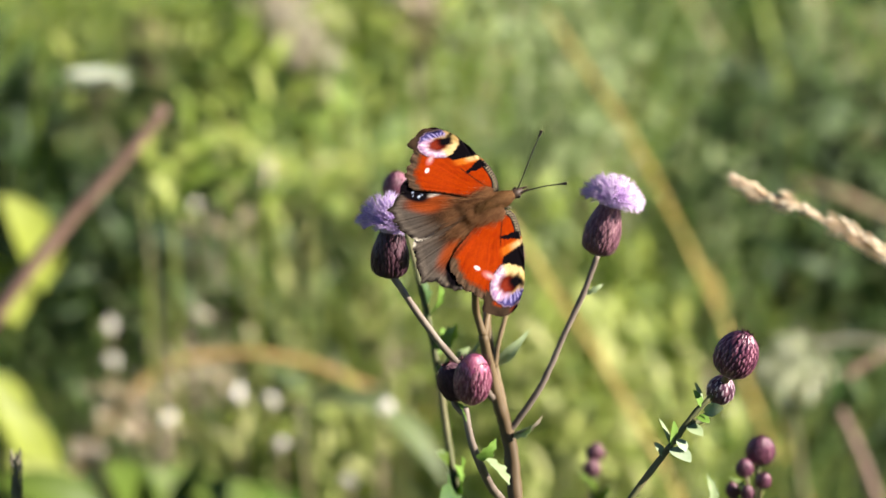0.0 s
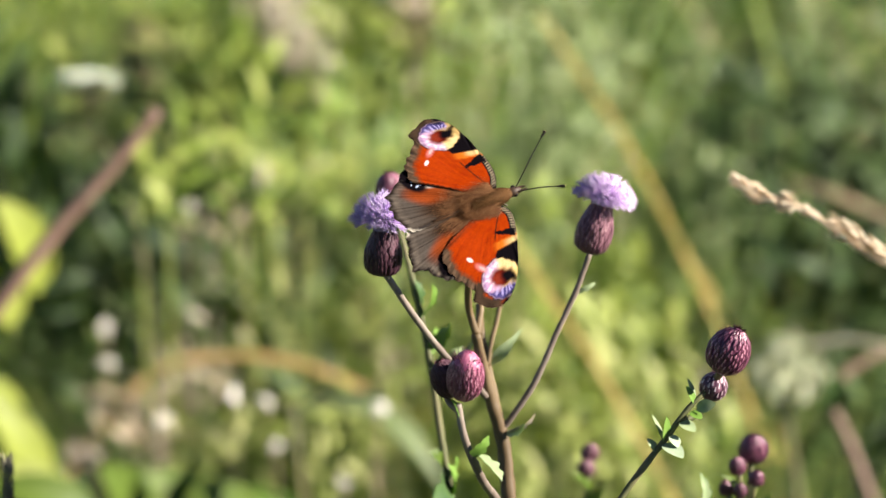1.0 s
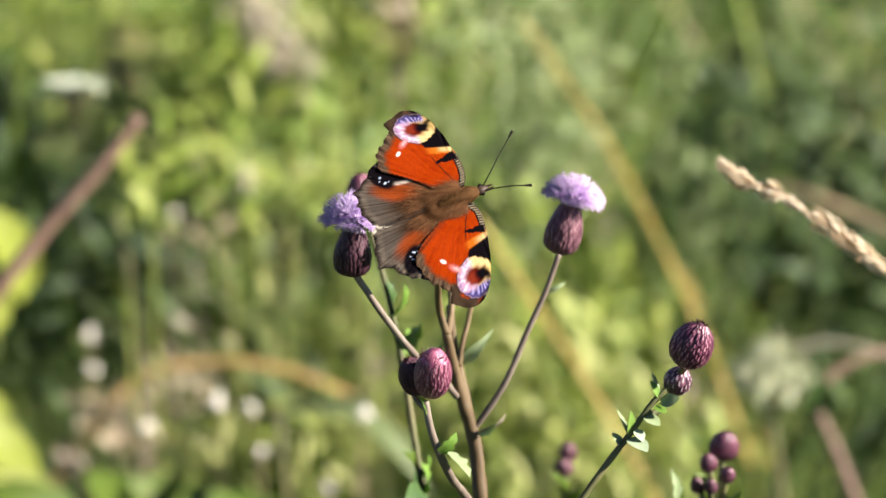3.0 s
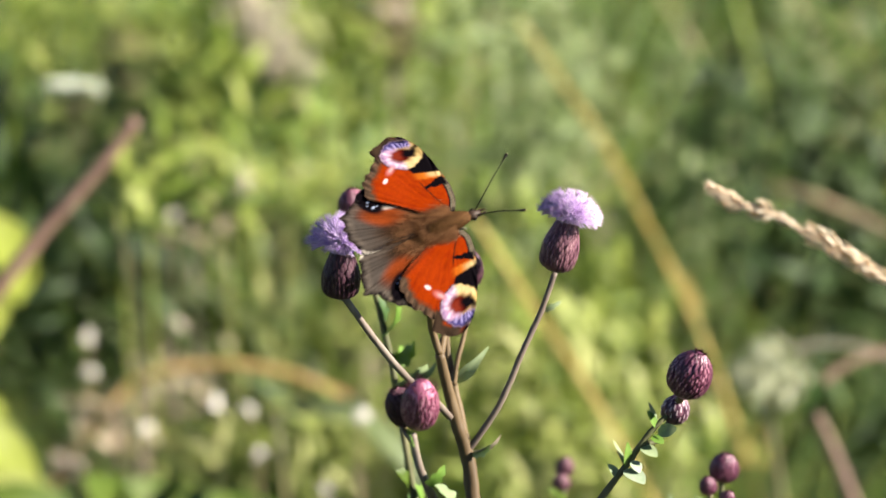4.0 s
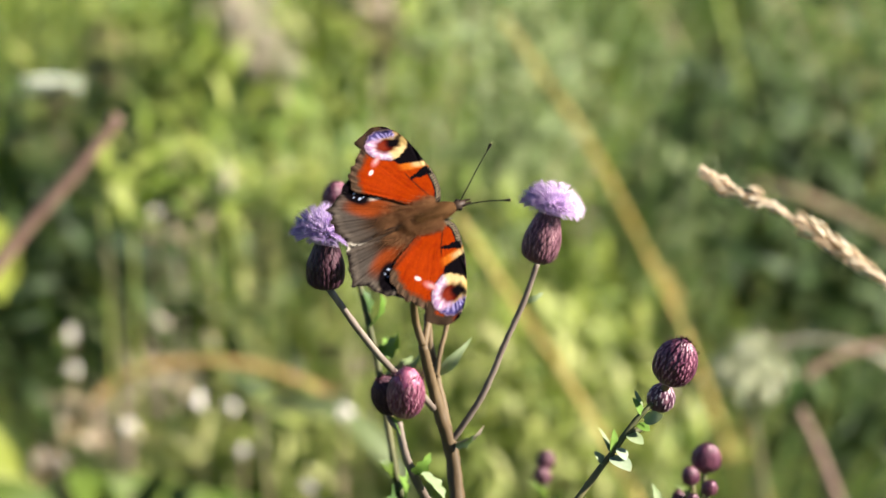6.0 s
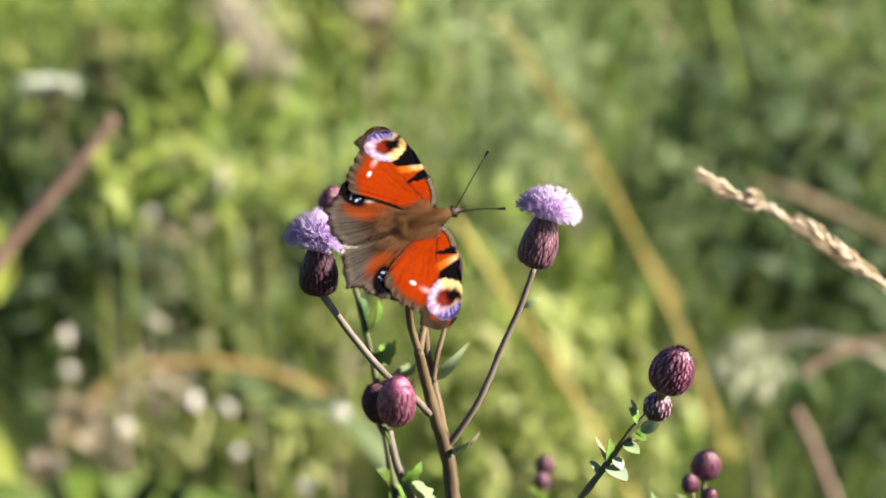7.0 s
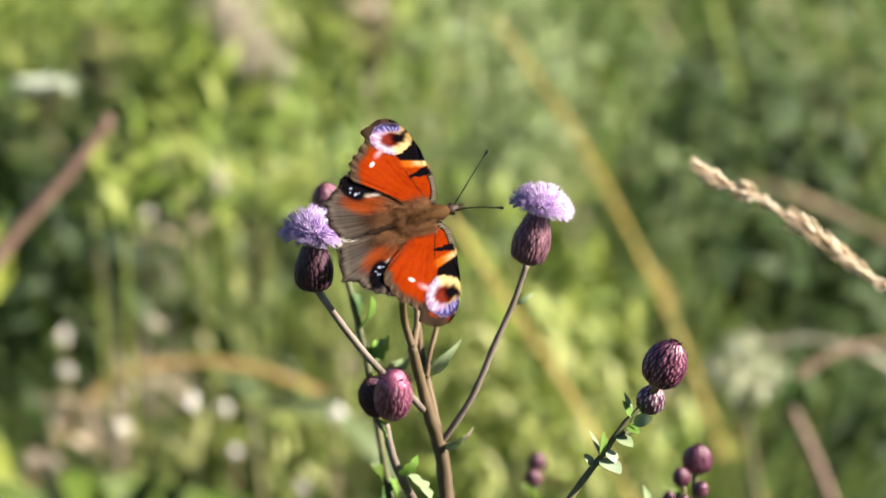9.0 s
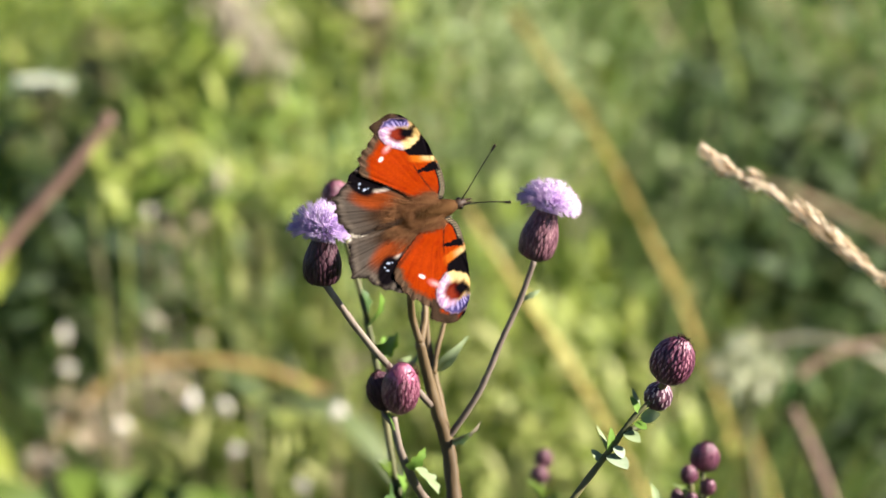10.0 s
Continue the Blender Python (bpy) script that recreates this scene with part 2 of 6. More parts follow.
FLORET_PALE = surface("thistle_florets_pale", [(0.66, 0.47, 0.79), (0.79, 0.61, 0.87), (0.89, 0.77, 0.93)], 400, 0.6, 0.2, 0.4, vary="piece")
WING = scaled_wing("wing_scales")
ROOT_HAIR = surface("wing_root_hair", [(0.10, 0.040, 0.014), (0.22, 0.093, 0.034), (0.44, 0.22, 0.095)], 900, 0.55, 0.1, 0.2, vary="piece")
# dark brown fur; its tone also paints the shaded stripe between the hindwings
ABDOMEN_HAIR = surface("abdomen_hair", [(0.035, 0.017, 0.009), (0.07, 0.034, 0.017), (0.12, 0.06, 0.03)], 900, 0.6, 0.1, vary="piece")
FUR = surface("brown_fur", [(0.075, 0.034, 0.009), (0.15, 0.066, 0.018), (0.25, 0.115, 0.036)], 900, 0.6, 0.1, 0.15, vary="piece")
BODY = surface("insect_body", [(0.018, 0.010, 0.006), (0.06, 0.028, 0.014)], 700, 0.6, 0.5)
BLACK = surface("insect_black", [(0.005, 0.004, 0.004), (0.018, 0.014, 0.01)], 900, 0.5, 0.2, spec=0.1)
CLUB_TIP = surface("antenna_tip", [(0.4, 0.3, 0.1), (0.5, 0.4, 0.2)], 900, 0.5, 0.1)
LEG = surface("insect_leg", [(0.05, 0.035, 0.02), (0.12, 0.09, 0.06)], 900, 0.5, 0.2)
STRAW = surface("straw", [(0.3, 0.22, 0.11), (0.46, 0.36, 0.22), (0.6, 0.5, 0.35)], 160, 0.6, 0.4, 0.15)
STRAW_HUSK = surface("straw_husks", [(0.70, 0.58, 0.43), (0.79, 0.68, 0.53), (0.86, 0.77, 0.63)], 200, 0.6, 0.2, 0.5, vary="piece")
TAN_STEM = surface("tan_stem", [(0.32, 0.19, 0.065), (0.46, 0.29, 0.115), (0.55, 0.38, 0.18)], 60, 0.6, 0.3)
GOLD_STEM = surface("golden_stem", [(0.35, 0.235, 0.05), (0.51, 0.365, 0.10), (0.6, 0.45, 0.165)], 60, 0.6, 0.3)
RED_STEM = surface("reddish_stem", [(0.10, 0.06, 0.045), (0.19, 0.115, 0.085), (0.27, 0.18, 0.13)], 60, 0.6, 0.3)
GREY_SPIKE = surface("grey_spike", [(0.1, 0.09, 0.06), (0.24, 0.21, 0.16)], 300, 0.7, 0.3, vary="piece")
GRASS = surface("meadow_grass", [(0.03, 0.07, 0.008), (0.1, 0.18, 0.02), (0.21, 0.3, 0.04), (0.34, 0.41, 0.08)], 3, 0.5, 0.1, 0.4, vary="piece")
# dark copy of the meadow grass; shade among the growth is in its colour
SHADE_GRASS = surface("shade_toned_grass", [(0.014, 0.034, 0.006), (0.045, 0.085, 0.014), (0.12, 0.17, 0.032)], 3, 0.5, 0.1, 0.3, vary="piece")
# leaves coloured very dark: the shade in gaps of the growth is painted here
SHADE_LEAF = surface("shade_toned_leaves", [(0.010, 0.024, 0.005), (0.026, 0.052, 0.011), (0.058, 0.095, 0.022)], 3, 0.6, 0.1, 0.15, vary="piece")
BLUE_GRASS = surface("bluish_grass", [(0.07, 0.13, 0.04), (0.16, 0.25, 0.075), (0.29, 0.38, 0.15)], 3, 0.45, 0.1, 0.35, vary="piece")
DRY_GRASS = surface("dry_grass", [(0.2, 0.16, 0.07), (0.34, 0.28, 0.14), (0.48, 0.41, 0.25)], 3, 0.6, 0.1, 0.25, vary="piece")
WEED = surface("weed_leaves", [(0.068, 0.125, 0.017), (0.19, 0.275, 0.041), (0.34, 0.41, 0.08), (0.51, 0.55, 0.16)], 3, 0.5, 0.1, 0.45, vary="piece")
BROAD = surface("broad_leaf", [(0.06, 0.11, 0.012), (0.11, 0.17, 0.022), (0.17, 0.235, 0.045)], 20, 0.45, 0.3, 0.5)
# pale copy of the weed leaves; brightness of sunlit patches is in its colour
PALE_WEED = surface("sun_toned_weed_leaves", [(0.15, 0.22, 0.038), (0.31, 0.37, 0.085), (0.45, 0.49, 0.155), (0.59, 0.59, 0.27)], 3, 0.5, 0.1, 0.45, vary="piece")
SAGE = surface("sage_leaf", [(0.11, 0.145, 0.06), (0.16, 0.20, 0.085), (0.22, 0.26, 0.125)], 20, 0.5, 0.3, 0.3)
TAN_LEAF = surface("tan_leaves", [(0.2, 0.14, 0.08), (0.36, 0.28, 0.18), (0.52, 0.43, 0.33), (0.62, 0.54, 0.45)], 20, 0.6, 0.3, 0.25, vary="piece")
PLUME = surface("grass_plume", [(0.42, 0.36, 0.27), (0.56, 0.50, 0.39), (0.68, 0.61, 0.50)], 20, 0.6, 0.2, 0.35, vary="piece")
PALE_GRASS = surface("pale_bluish_grass", [(0.15, 0.21, 0.075), (0.29, 0.36, 0.155), (0.45, 0.51, 0.26)], 3, 0.4, 0.1, 0.4, vary="piece")
YELLOWING = surface("yellowing_leaf", [(0.2, 0.25, 0.03), (0.3, 0.34, 0.06), (0.38, 0.41, 0.11)], 20, 0.45, 0.3, 0.5)
WHITE_PETAL = surface("white_petals", [(0.5, 0.56, 0.4), (0.62, 0.66, 0.52), (0.72, 0.74, 0.62)], 100, 0.6, 0.2, 0.25, vary="piece")
DRY_LEAF = surface("withered_leaf", [(0.14, 0.09, 0.05), (0.26, 0.19, 0.11), (0.4, 0.32, 0.22)], 30, 0.7, 0.4, 0.2, vary="piece")
FLUFF = surface("seed_fluff", [(0.42, 0.45, 0.27), (0.57, 0.59, 0.40), (0.68, 0.68, 0.52)], 60, 0.8, 0.2, 0.3, vary="piece")
GLOSSY = surface("glint_leaf", [(0.24, 0.21, 0.165), (0.33, 0.30, 0.25)], 60, 0.45, 0.05, spec=0.4)
SOIL = surface("meadow_soil", [(0.014, 0.024, 0.007), (0.032, 0.048, 0.013), (0.055, 0.07, 0.023)], 2.5, 0.9, 0.6)


# ---- building helpers ----
def mesh_of(name, verts, faces, material, smooth=True):
    me = bpy.data.meshes.new(name)
    me.from_pydata([tuple(v) for v in verts], [], faces)
    me.materials.append(material)
    if smooth:
        me.polygons.foreach_set("use_smooth", [True] * len(me.polygons))
    me.update()
    return me


class Shape:
    """Vertices and faces gathered for one mesh."""

    def __init__(self):
        self.v, self.f = [], []

    def add(self, verts, faces):
        k = len(self.v)
        self.v += [tuple(p) for p in verts]
        self.f += [tuple(i + k for i in fc) for fc in faces]


def part(name, shape, material, parent, label=""):
    ob = new(name, mesh_of(name, shape.v, shape.f, material))
    if parent:
        ob.parent = parent
        top = parent
        while top.parent:
            top = top.parent
        if parent is top:
            ob.matrix_parent_inverse = Matrix.Translation(-Vector(top.location))
    return tagged(ob, label)


def thing(name, base, label, category, group="", kind=""):
    ob = new(name)
    ob.empty_display_size = 0.02
    ob.location = base
    return tagged(ob, label, category, group, kind)


def curve(points, steps=8):
    """Smooth line through points, with tangents that suit uneven spacing."""
    p = [Vector(q) for q in points]
    n = len(p)
    gap = [max(1e-9, (p[i + 1] - p[i]).length) for i in range(n - 1)]
    slope = [(p[i + 1] - p[i]) / gap[i] for i in range(n - 1)]
    tan = [slope[0]] + [(slope[i - 1] * gap[i] + slope[i] * gap[i - 1]) / (gap[i] + gap[i - 1]) for i in range(1, n - 1)] + [slope[-1]]
    out = []
    for i in range(n - 1):
        for s in range(steps):
            t = s / steps
            h = gap[i]
            out.append(p[i] * (2 * t ** 3 - 3 * t * t + 1) + tan[i] * h * (t ** 3 - 2 * t * t + t) + p[i + 1] * (3 * t * t - 2 * t ** 3) + tan[i + 1] * h * (t ** 3 - t * t))
    return out + [p[-1]]


def frame_of(d):
    d = Vector(d).normalized()
    a = d.cross(Vector((0, 0, 1)) if abs(d.z) < 0.9 else Vector((0, 1, 0))).normalized()
    return a, d.cross(a).normalized(), d


def tube(shape, points, r0, r1, sides=8, steps=8, wobble=0.0, rng=None, smooth=True):
    """A tapered stem along points."""
    pts = curve(points, steps) if smooth else [Vector(q) for q in points]
    n, rings = len(pts), []
    a = None
    for i, p in enumerate(pts):
        d = (pts[min(i + 1, n - 1)] - pts[max(i - 1, 0)]).normalized()
        if a is None:
            a, b, _ = frame_of(d)
        a = (a - d * a.dot(d)).normalized()
        b = d.cross(a)
        r = r0 + (r1 - r0) * i / (n - 1)
        for s in range(sides):
            w = 1 + (rng.uniform(-wobble, wobble) if rng else 0)
            t = 2 * math.pi * s / sides
            rings.append(p + (a * math.cos(t) + b * math.sin(t)) * r * w)
    faces = [(i * sides + s, i * sides + (s + 1) % sides, (i + 1) * sides + (s + 1) % sides, (i + 1) * sides + s)
             for i in range(n - 1) for s in range(sides)]
    faces += [tuple(range(sides))[::-1], tuple((n - 1) * sides + s for s in range(sides))]
    shape.add(rings, faces)


def leaf(shape, root, tip, width, up=(0, 0, 1), sag=0.15, fold=0.25, lobes=0, steps=9, round_tip=0.0):
    """A leaf blade with a folded midrib, curved along its length."""
    root, tip = Vector(root), Vector(tip)
    d = tip - root
    side = d.cross(Vector(up))
    side = side.normalized() if side.length > 1e-9 else Vector((1, 0, 0))
    nor = side.cross(d).normalized()
    verts, faces = [], []
    for i in range(steps + 1):
        t = i / steps
        w = width * 0.5 * (math.sin(math.pi * (0.06 + 0.94 * t) ** 0.75) ** 0.8 if t < 1 else 0)
        w *= 1 + round_tip * t
        if lobes:
            w *= 1 + 0.24 * math.sin(t * lobes * 2 * math.pi)
        mid = root + d * t + nor * (d.length * sag * math.sin(math.pi * t * 0.9))
        verts += [mid - side * w + nor * w * fold, mid - side * w * 0.5 + nor * w * fold * 0.35, mid,
                  mid + side * w * 0.5 + nor * w * fold * 0.35, mid + side * w + nor * w * fold]
    for i in range(steps):
        for k in range(4):
            faces.append((5 * i + k, 5 * i + k + 1, 5 * i + 6 + k, 5 * i + 5 + k))
    thick = d.length * 0.008
    m = len(verts)
    verts += [v - nor * thick for v in verts]
    faces += [tuple(i + m for i in f[::-1]) for f in faces]
    shape.add(verts, faces)


# ---- thistle heads ----
def egg(s, top):
    """Half width of the head at height s, 0 to 1, for a head of half width 1."""
    q = (0.035 + 0.955 * s) ** 0.92 if top else 0.04 + 0.78 * s ** 0.58
    return max(0.05, 1 - abs(2 * q - 1) ** 2.1) ** 0.55


def thistle_head(parent, centre, axis, width, height, flower=0.0, scales=BRACT, streak=STREAK, florets=FLORET, seed=1, spread=1.0, blush=None, rows=1.0, label=""):
    """One head: a core, its overlapping pointed scales with pale ridges and, when open, its tuft of florets. centre: the middle
    of the scaly cup. blush: the smooth rosy top of a bud about to open. rows: how closely the scales stand."""
    rng = random.Random(seed)
    a, b, d = frame_of(axis)
    foot = Vector(centre) - d * height * 0.5
    closed = flower == 0
    prof = lambda s: egg(s, closed) * width * 0.5 * (1 if closed or s < 0.45 else 1 - 0.34 * ((s - 0.45) / 0.55) ** 1.3)
    core = Shape()
    n, rings = 20, 16
    verts = []
    for i in range(rings + 1):
        s = i / rings
        r = prof(s) * 0.95
        for k in range(n):
            t = 2 * math.pi * k / n
            verts.append(foot + d * height * s + (a * math.cos(t) + b * math.sin(t)) * r)
    faces = [(i * n + k, i * n + (k + 1) % n, (i + 1) * n + (k + 1) % n, (i + 1) * n + k) for i in range(rings) for k in range(n)]
    faces += [tuple(range(n))[::-1], tuple(rings * n + k for k in range(n))]
    core.add(verts, faces)
    cup = part("cup", core, scales, parent, label)
    sc, slots = Shape(), []
    count = int((210 if closed else 230) * rows)
    top = 0.62 if blush else 0.95
    for i in range(count):
        s = 0.01 + top * (i + 0.5) / count
        t = i * 2.39996 + rng.uniform(-0.1, 0.1)
        out = a * math.cos(t) + b * math.sin(t)
        tang = d.cross(out)
        s1 = min(1.0, s + (0.15 + 0.05 * rng.random()) / rows ** 0.5)
        mid_s = s * 0.5 + s1 * 0.5
        p0, p1 = foot + d * height * s + out * prof(s) * 0.95, foot + d * height * s1 + out * (prof(s1) + width * 0.012)
        mid = foot + d * height * mid_s + out * (prof(mid_s) + width * 0.014)
        w = width * (0.052 if closed else 0.056) / rows ** 0.5 * (0.5 + 0.6 * math.sin(math.pi * min(1, 0.08 + 0.92 * s))) * rng.uniform(0.85, 1.15)
        poke = (0.02 + 0.05 * rng.random()) * (1.5 if s > 0.6 else 0.6) * (1.0 if closed else 0.5)
        tip = p1 + out * width * poke + d * height * (0.02 + 0.7 * poke)
        ridge = out * width * (0.022 if closed else 0.012)
        k = 0.42
        sc.add([p0 - tang * w * 0.8, p0 - tang * w * k * 0.6 + ridge * 0.6, p0 + tang * w * k * 0.6 + ridge * 0.6, p0 + tang * w * 0.8,
                mid - tang * w, mid - tang * w * k + ridge, mid + tang * w * k + ridge, mid + tang * w,
                p1 - tang * w * 0.4, p1 - tang * w * k * 0.4 + ridge * 0.7, p1 + tang * w * k * 0.4 + ridge * 0.7, p1 + tang * w * 0.4, tip],
               [(0, 1, 5, 4), (1, 2, 6, 5), (2, 3, 7, 6), (4, 5, 9, 8), (5, 6, 10, 9), (6, 7, 11, 10), (8, 9, 12), (9, 10, 12), (10, 11, 12)])
        thorn = 2 if closed else 0
        # the middle strip takes the streak colour: ridge and its painted highlight
        slots += [0, 0, 0, 0, 1, 0, thorn, thorn, thorn]
    coat = part("scaly_coat", sc, scales, cup)
    coat.data.materials.append(streak)
    coat.data.materials.append(SCALE_TIP)
    coat.data.polygons.foreach_set("material_index", slots)
    if blush:
        # closed rosy florets, folded over the top
        dome = Shape()
        for i in range(120):
            s = 0.5 + 0.44 * (i + 0.5) / 120
            t = i * 2.39996
            out = a * math.cos(t) + b * math.sin(t)
            s1 = min(1.0, s + 0.16)
            p0, p1 = foot + d * height * s + out * prof(s) * 0.97, foot + d * height * s1 + out * (prof(s1) * 0.93 + width * 0.006)
            leaf(dome, p0, p1, width * 0.13, up=out, sag=0.08, fold=0.05, steps=4)
        part("rosy_top", dome, blush, cup)
        for i in range(26):
            t, s = i * 2.39996, 0.80 + 0.10 * rng.random()
            out = a * math.cos(t) + b * math.sin(t)
            p = foot + d * height * s + out * prof(s)
            hook = Shape()
            tube(hook, [p, p + out * width * 0.06 + d * height * 0.05, p + out * width * 0.06 + d * height * 0.11], width * 0.018, width * 0.006, 4, 2)
            part("spine", hook, SCALE_TIP, cup)
    if flower:
        fl = Shape()
        crown = foot + d * height * 0.92
        total = 640
        for i in range(total):
            q = math.sqrt((i + 0.5) / total)
            t = i * 2.39996
            out = a * math.cos(t) + b * math.sin(t)
            ln = flower * (0.80 + 0.36 * rng.random()) * (1.0 - 0.06 * q)
            ang = q ** 1.1 * radians(100) * spread + rng.uniform(-0.1, 0.1)
            start = crown + out * q * width * 0.28
            e = (d * math.cos(ang) + out * math.sin(ang)).normalized()
            midp = start + (d * 0.75 + e * 0.35) * ln * 0.5
            end = midp + e * ln * 0.55
            r = flower * 0.022
            tube(fl, [start, midp, end], r * 0.7, r, 4, 2)
            f1, f2, _ = frame_of(e)
            for k in range(4):
                u = t + k * math.pi / 2 + 0.4
                o2 = f1 * math.cos(u) + f2 * math.sin(u)
                o3 = e.cross(o2)
                tipv = end + e * ln * 0.2 + o2 * ln * 0.09
                fl.add([end + o3 * r * 0.9, end - o3 * r * 0.9, tipv, end + o2 * r + e * ln * 0.02],
                       [(0, 1, 2), (1, 3, 2), (3, 0, 2)])
        part("tuft", fl, florets, cup)
    return cup


# ---- main thistle, under the butterfly ----
BASE_MAIN = (0.02, 0.02, 0.0)
main_thistle = thing("thistle", BASE_MAIN, "branched thistle with two open lilac flower heads and purple buds", "thistle", "thistles")


def stem(parent, points, r0, r1, seed, material=STEM, name="stem", label=""):
    s = Shape()
    tube(s, points, r0, r1, 9, 8, 0.09, random.Random(seed))
    return part(name, s, material, parent, label)


def blade(parent, root, tip, width, material=THISTLE_LEAF, up=(1, -0.5, 0.5), name="leaf", **kw):
    s = Shape()
    kw.setdefault("lobes", 3.0)
    kw.setdefault("steps", 16)
    leaf(s, root, tip, width, up, **kw)
    return part(name, s, material, parent)


FORK = (0.0186, 0.0341, 0.7394)
stem(main_thistle, [(0.02, 0.02, -0.01), (0.021, 0.03, 0.3), (0.0215, 0.04, 0.6), (0.0209, 0.0305, 0.7212), FORK, (0.0163, 0.0335, 0.7472), (0.0139, 0.0334, 0.7568), (0.0114, 0.0317, 0.7689)], 0.0029, 0.0014, 1, label="brown ridged main stem")
stem(main_thistle, [(0.0114, 0.0317, 0.7689), (0.0098, 0.0317, 0.7744), (0.0092, 0.0223, 0.7855), (0.0102, 0.0085, 0.7956)], 0.0011, 0.001, 3)
stem(main_thistle, [(0.0116, 0.0315, 0.7683), (0.0124, 0.0353, 0.7719), (0.0129, 0.0380, 0.7755), (0.0126, 0.0412, 0.7814)], 0.0011, 0.0009, 4)
stem(main_thistle, [(0.0188, 0.0361, 0.7394), (0.0165, 0.0432, 0.7495), (0.0142, 0.0481, 0.7591), (0.0131, 0.0503, 0.7654), (0.0125, 0.0519, 0.7734)], 0.0014, 0.0011, 5)
stem(main_thistle, [(0.0150, 0.0455, 0.7564), (0.0160, 0.0477, 0.7626), (0.0179, 0.0511, 0.7694), (0.0198, 0.0536, 0.7822)], 0.0008, 0.0007, 6)
stem(main_thistle, [FORK, (0.0276, 0.0336, 0.7528), (0.0348, 0.0347, 0.7688), (0.0404, 0.0360, 0.7809), (0.0440, 0.0369, 0.7909)], 0.0010, 0.0008, 7, HOARY)
stem(main_thistle, [(0.0142, 0.0321, 0.7503), (0.0099, 0.0262, 0.7568), (0.0025, 0.0197, 0.7652), (-0.0062, 0.0130, 0.7780), (-0.0138, 0.0084, 0.7906)], 0.0010, 0.0010, 8, HOARY)
stem(main_thistle, [(0.0227, 0.0242, 0.7149), (0.0157, -0.0130, 0.7329), (0.0112, -0.0341, 0.7451), (0.0077, -0.0383, 0.7547), (0.0057, -0.0395, 0.7647)], 0.0013, 0.0010, 9, HOARY)
stem(main_thistle, [(0.0063, -0.0389, 0.7626), (0.0039, -0.0336, 0.7633), (0.0024, -0.0271, 0.7652)], 0.0009, 0.0009, 10)
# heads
# left head: the shade on its cup comes from the dark scale colours
thistle_head(main_thistle, (-0.0146, 0.0086, 0.7971), (0.06, -0.03, 1), 0.0104, 0.0136, 0.0084, BRACT_DARK, STREAK_DARK, FLORET, 11, 0.95, label="purple flower head toned dark for shade, with lilac tuft")
thistle_head(main_thistle, (0.0458, 0.0403, 0.7979), (0.28, 0.04, 1), 0.0104, 0.0152, 0.0074, BRACT_VASE, STREAK_VASE, FLORET_PALE, 12, 1.0, label="plum flower head with pale lilac tuft")
thistle_head(main_thistle, (0.0079, -0.0379, 0.7722), (0.10, -0.25, 1), 0.0096, 0.0142, 0.0, BRACT_BRIGHT, STREAK, FLORET, 13, blush=ROSY, label="rosy closed bud")
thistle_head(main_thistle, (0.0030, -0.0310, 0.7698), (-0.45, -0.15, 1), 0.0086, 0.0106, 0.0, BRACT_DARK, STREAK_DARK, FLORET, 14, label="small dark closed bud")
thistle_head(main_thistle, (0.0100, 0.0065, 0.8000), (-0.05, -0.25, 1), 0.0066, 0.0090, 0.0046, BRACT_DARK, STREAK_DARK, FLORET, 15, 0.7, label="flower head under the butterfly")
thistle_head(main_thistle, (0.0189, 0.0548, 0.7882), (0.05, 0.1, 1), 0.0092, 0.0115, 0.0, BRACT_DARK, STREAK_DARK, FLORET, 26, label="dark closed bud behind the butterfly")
# bracts and small leaves on the stems
blade(main_thistle, (0.0408, 0.0359, 0.7801), (0.0458, 0.0374, 0.7826), 0.0016, PALE_LEAF)
blade(main_thistle, (0.0207, 0.0332, 0.7401), (0.0283, 0.0301, 0.7463), 0.0030, TAN_LEAF)
blade(main_thistle, (0.0203, 0.0330, 0.7392), (0.0252, 0.0290, 0.7432), 0.0030, PALE_LEAF)
blade(main_thistle, (0.0093, -0.0382, 0.7505), (0.0140, -0.0371, 0.7559), 0.0040)
blade(main_thistle, (0.0115, -0.0352, 0.7497), (0.0176, -0.0415, 0.7439), 0.0062, PALE_LEAF, up=(1.0, -0.6, 0.4), sag=0.05)
blade(main_thistle, (0.0063, -0.0401, 0.7613), (0.0033, -0.0392, 0.7662), 0.0022)
blade(main_thistle, (0.0157, 0.0476, 0.7567), (0.0252, 0.0496, 0.7669), 0.0030, PALE_LEAF, up=(0.3, -0.9, 0.3), lobes=1)
blade(main_thistle, (0.0157, 0.0478, 0.7575), (0.0227, 0.0539, 0.7629), 0.0024, PALE_LEAF, up=(1.0, -0.5, 0.5))

# ---- slender thistle behind, with a single bud ----
BASE_SLIM = (0.0, 0.08, 0.0)
slim_thistle = thing("thistle", BASE_SLIM, "slender thistle with one plum bud and small green leaves", "thistle", "thistles")
stem(slim_thistle, [(0.0, 0.08, -0.01), (0.002, 0.085, 0.4), (0.0047, 0.0735, 0.7066), (0.0010, 0.0781, 0.7299), (-0.0020, 0.0819, 0.7498), (-0.0054, 0.0852, 0.7664), (-0.0100, 0.0887, 0.7847), (-0.0134, 0.0910, 0.7963)], 0.0013, 0.0008, 16, GREEN_STEM)
thistle_head(slim_thistle, (-0.0137, 0.0919, 0.8009), (-0.1, 0, 1), 0.0085, 0.0092, 0.0, BRACT_BRIGHT, STREAK, FLORET, 17, label="plum closed bud")
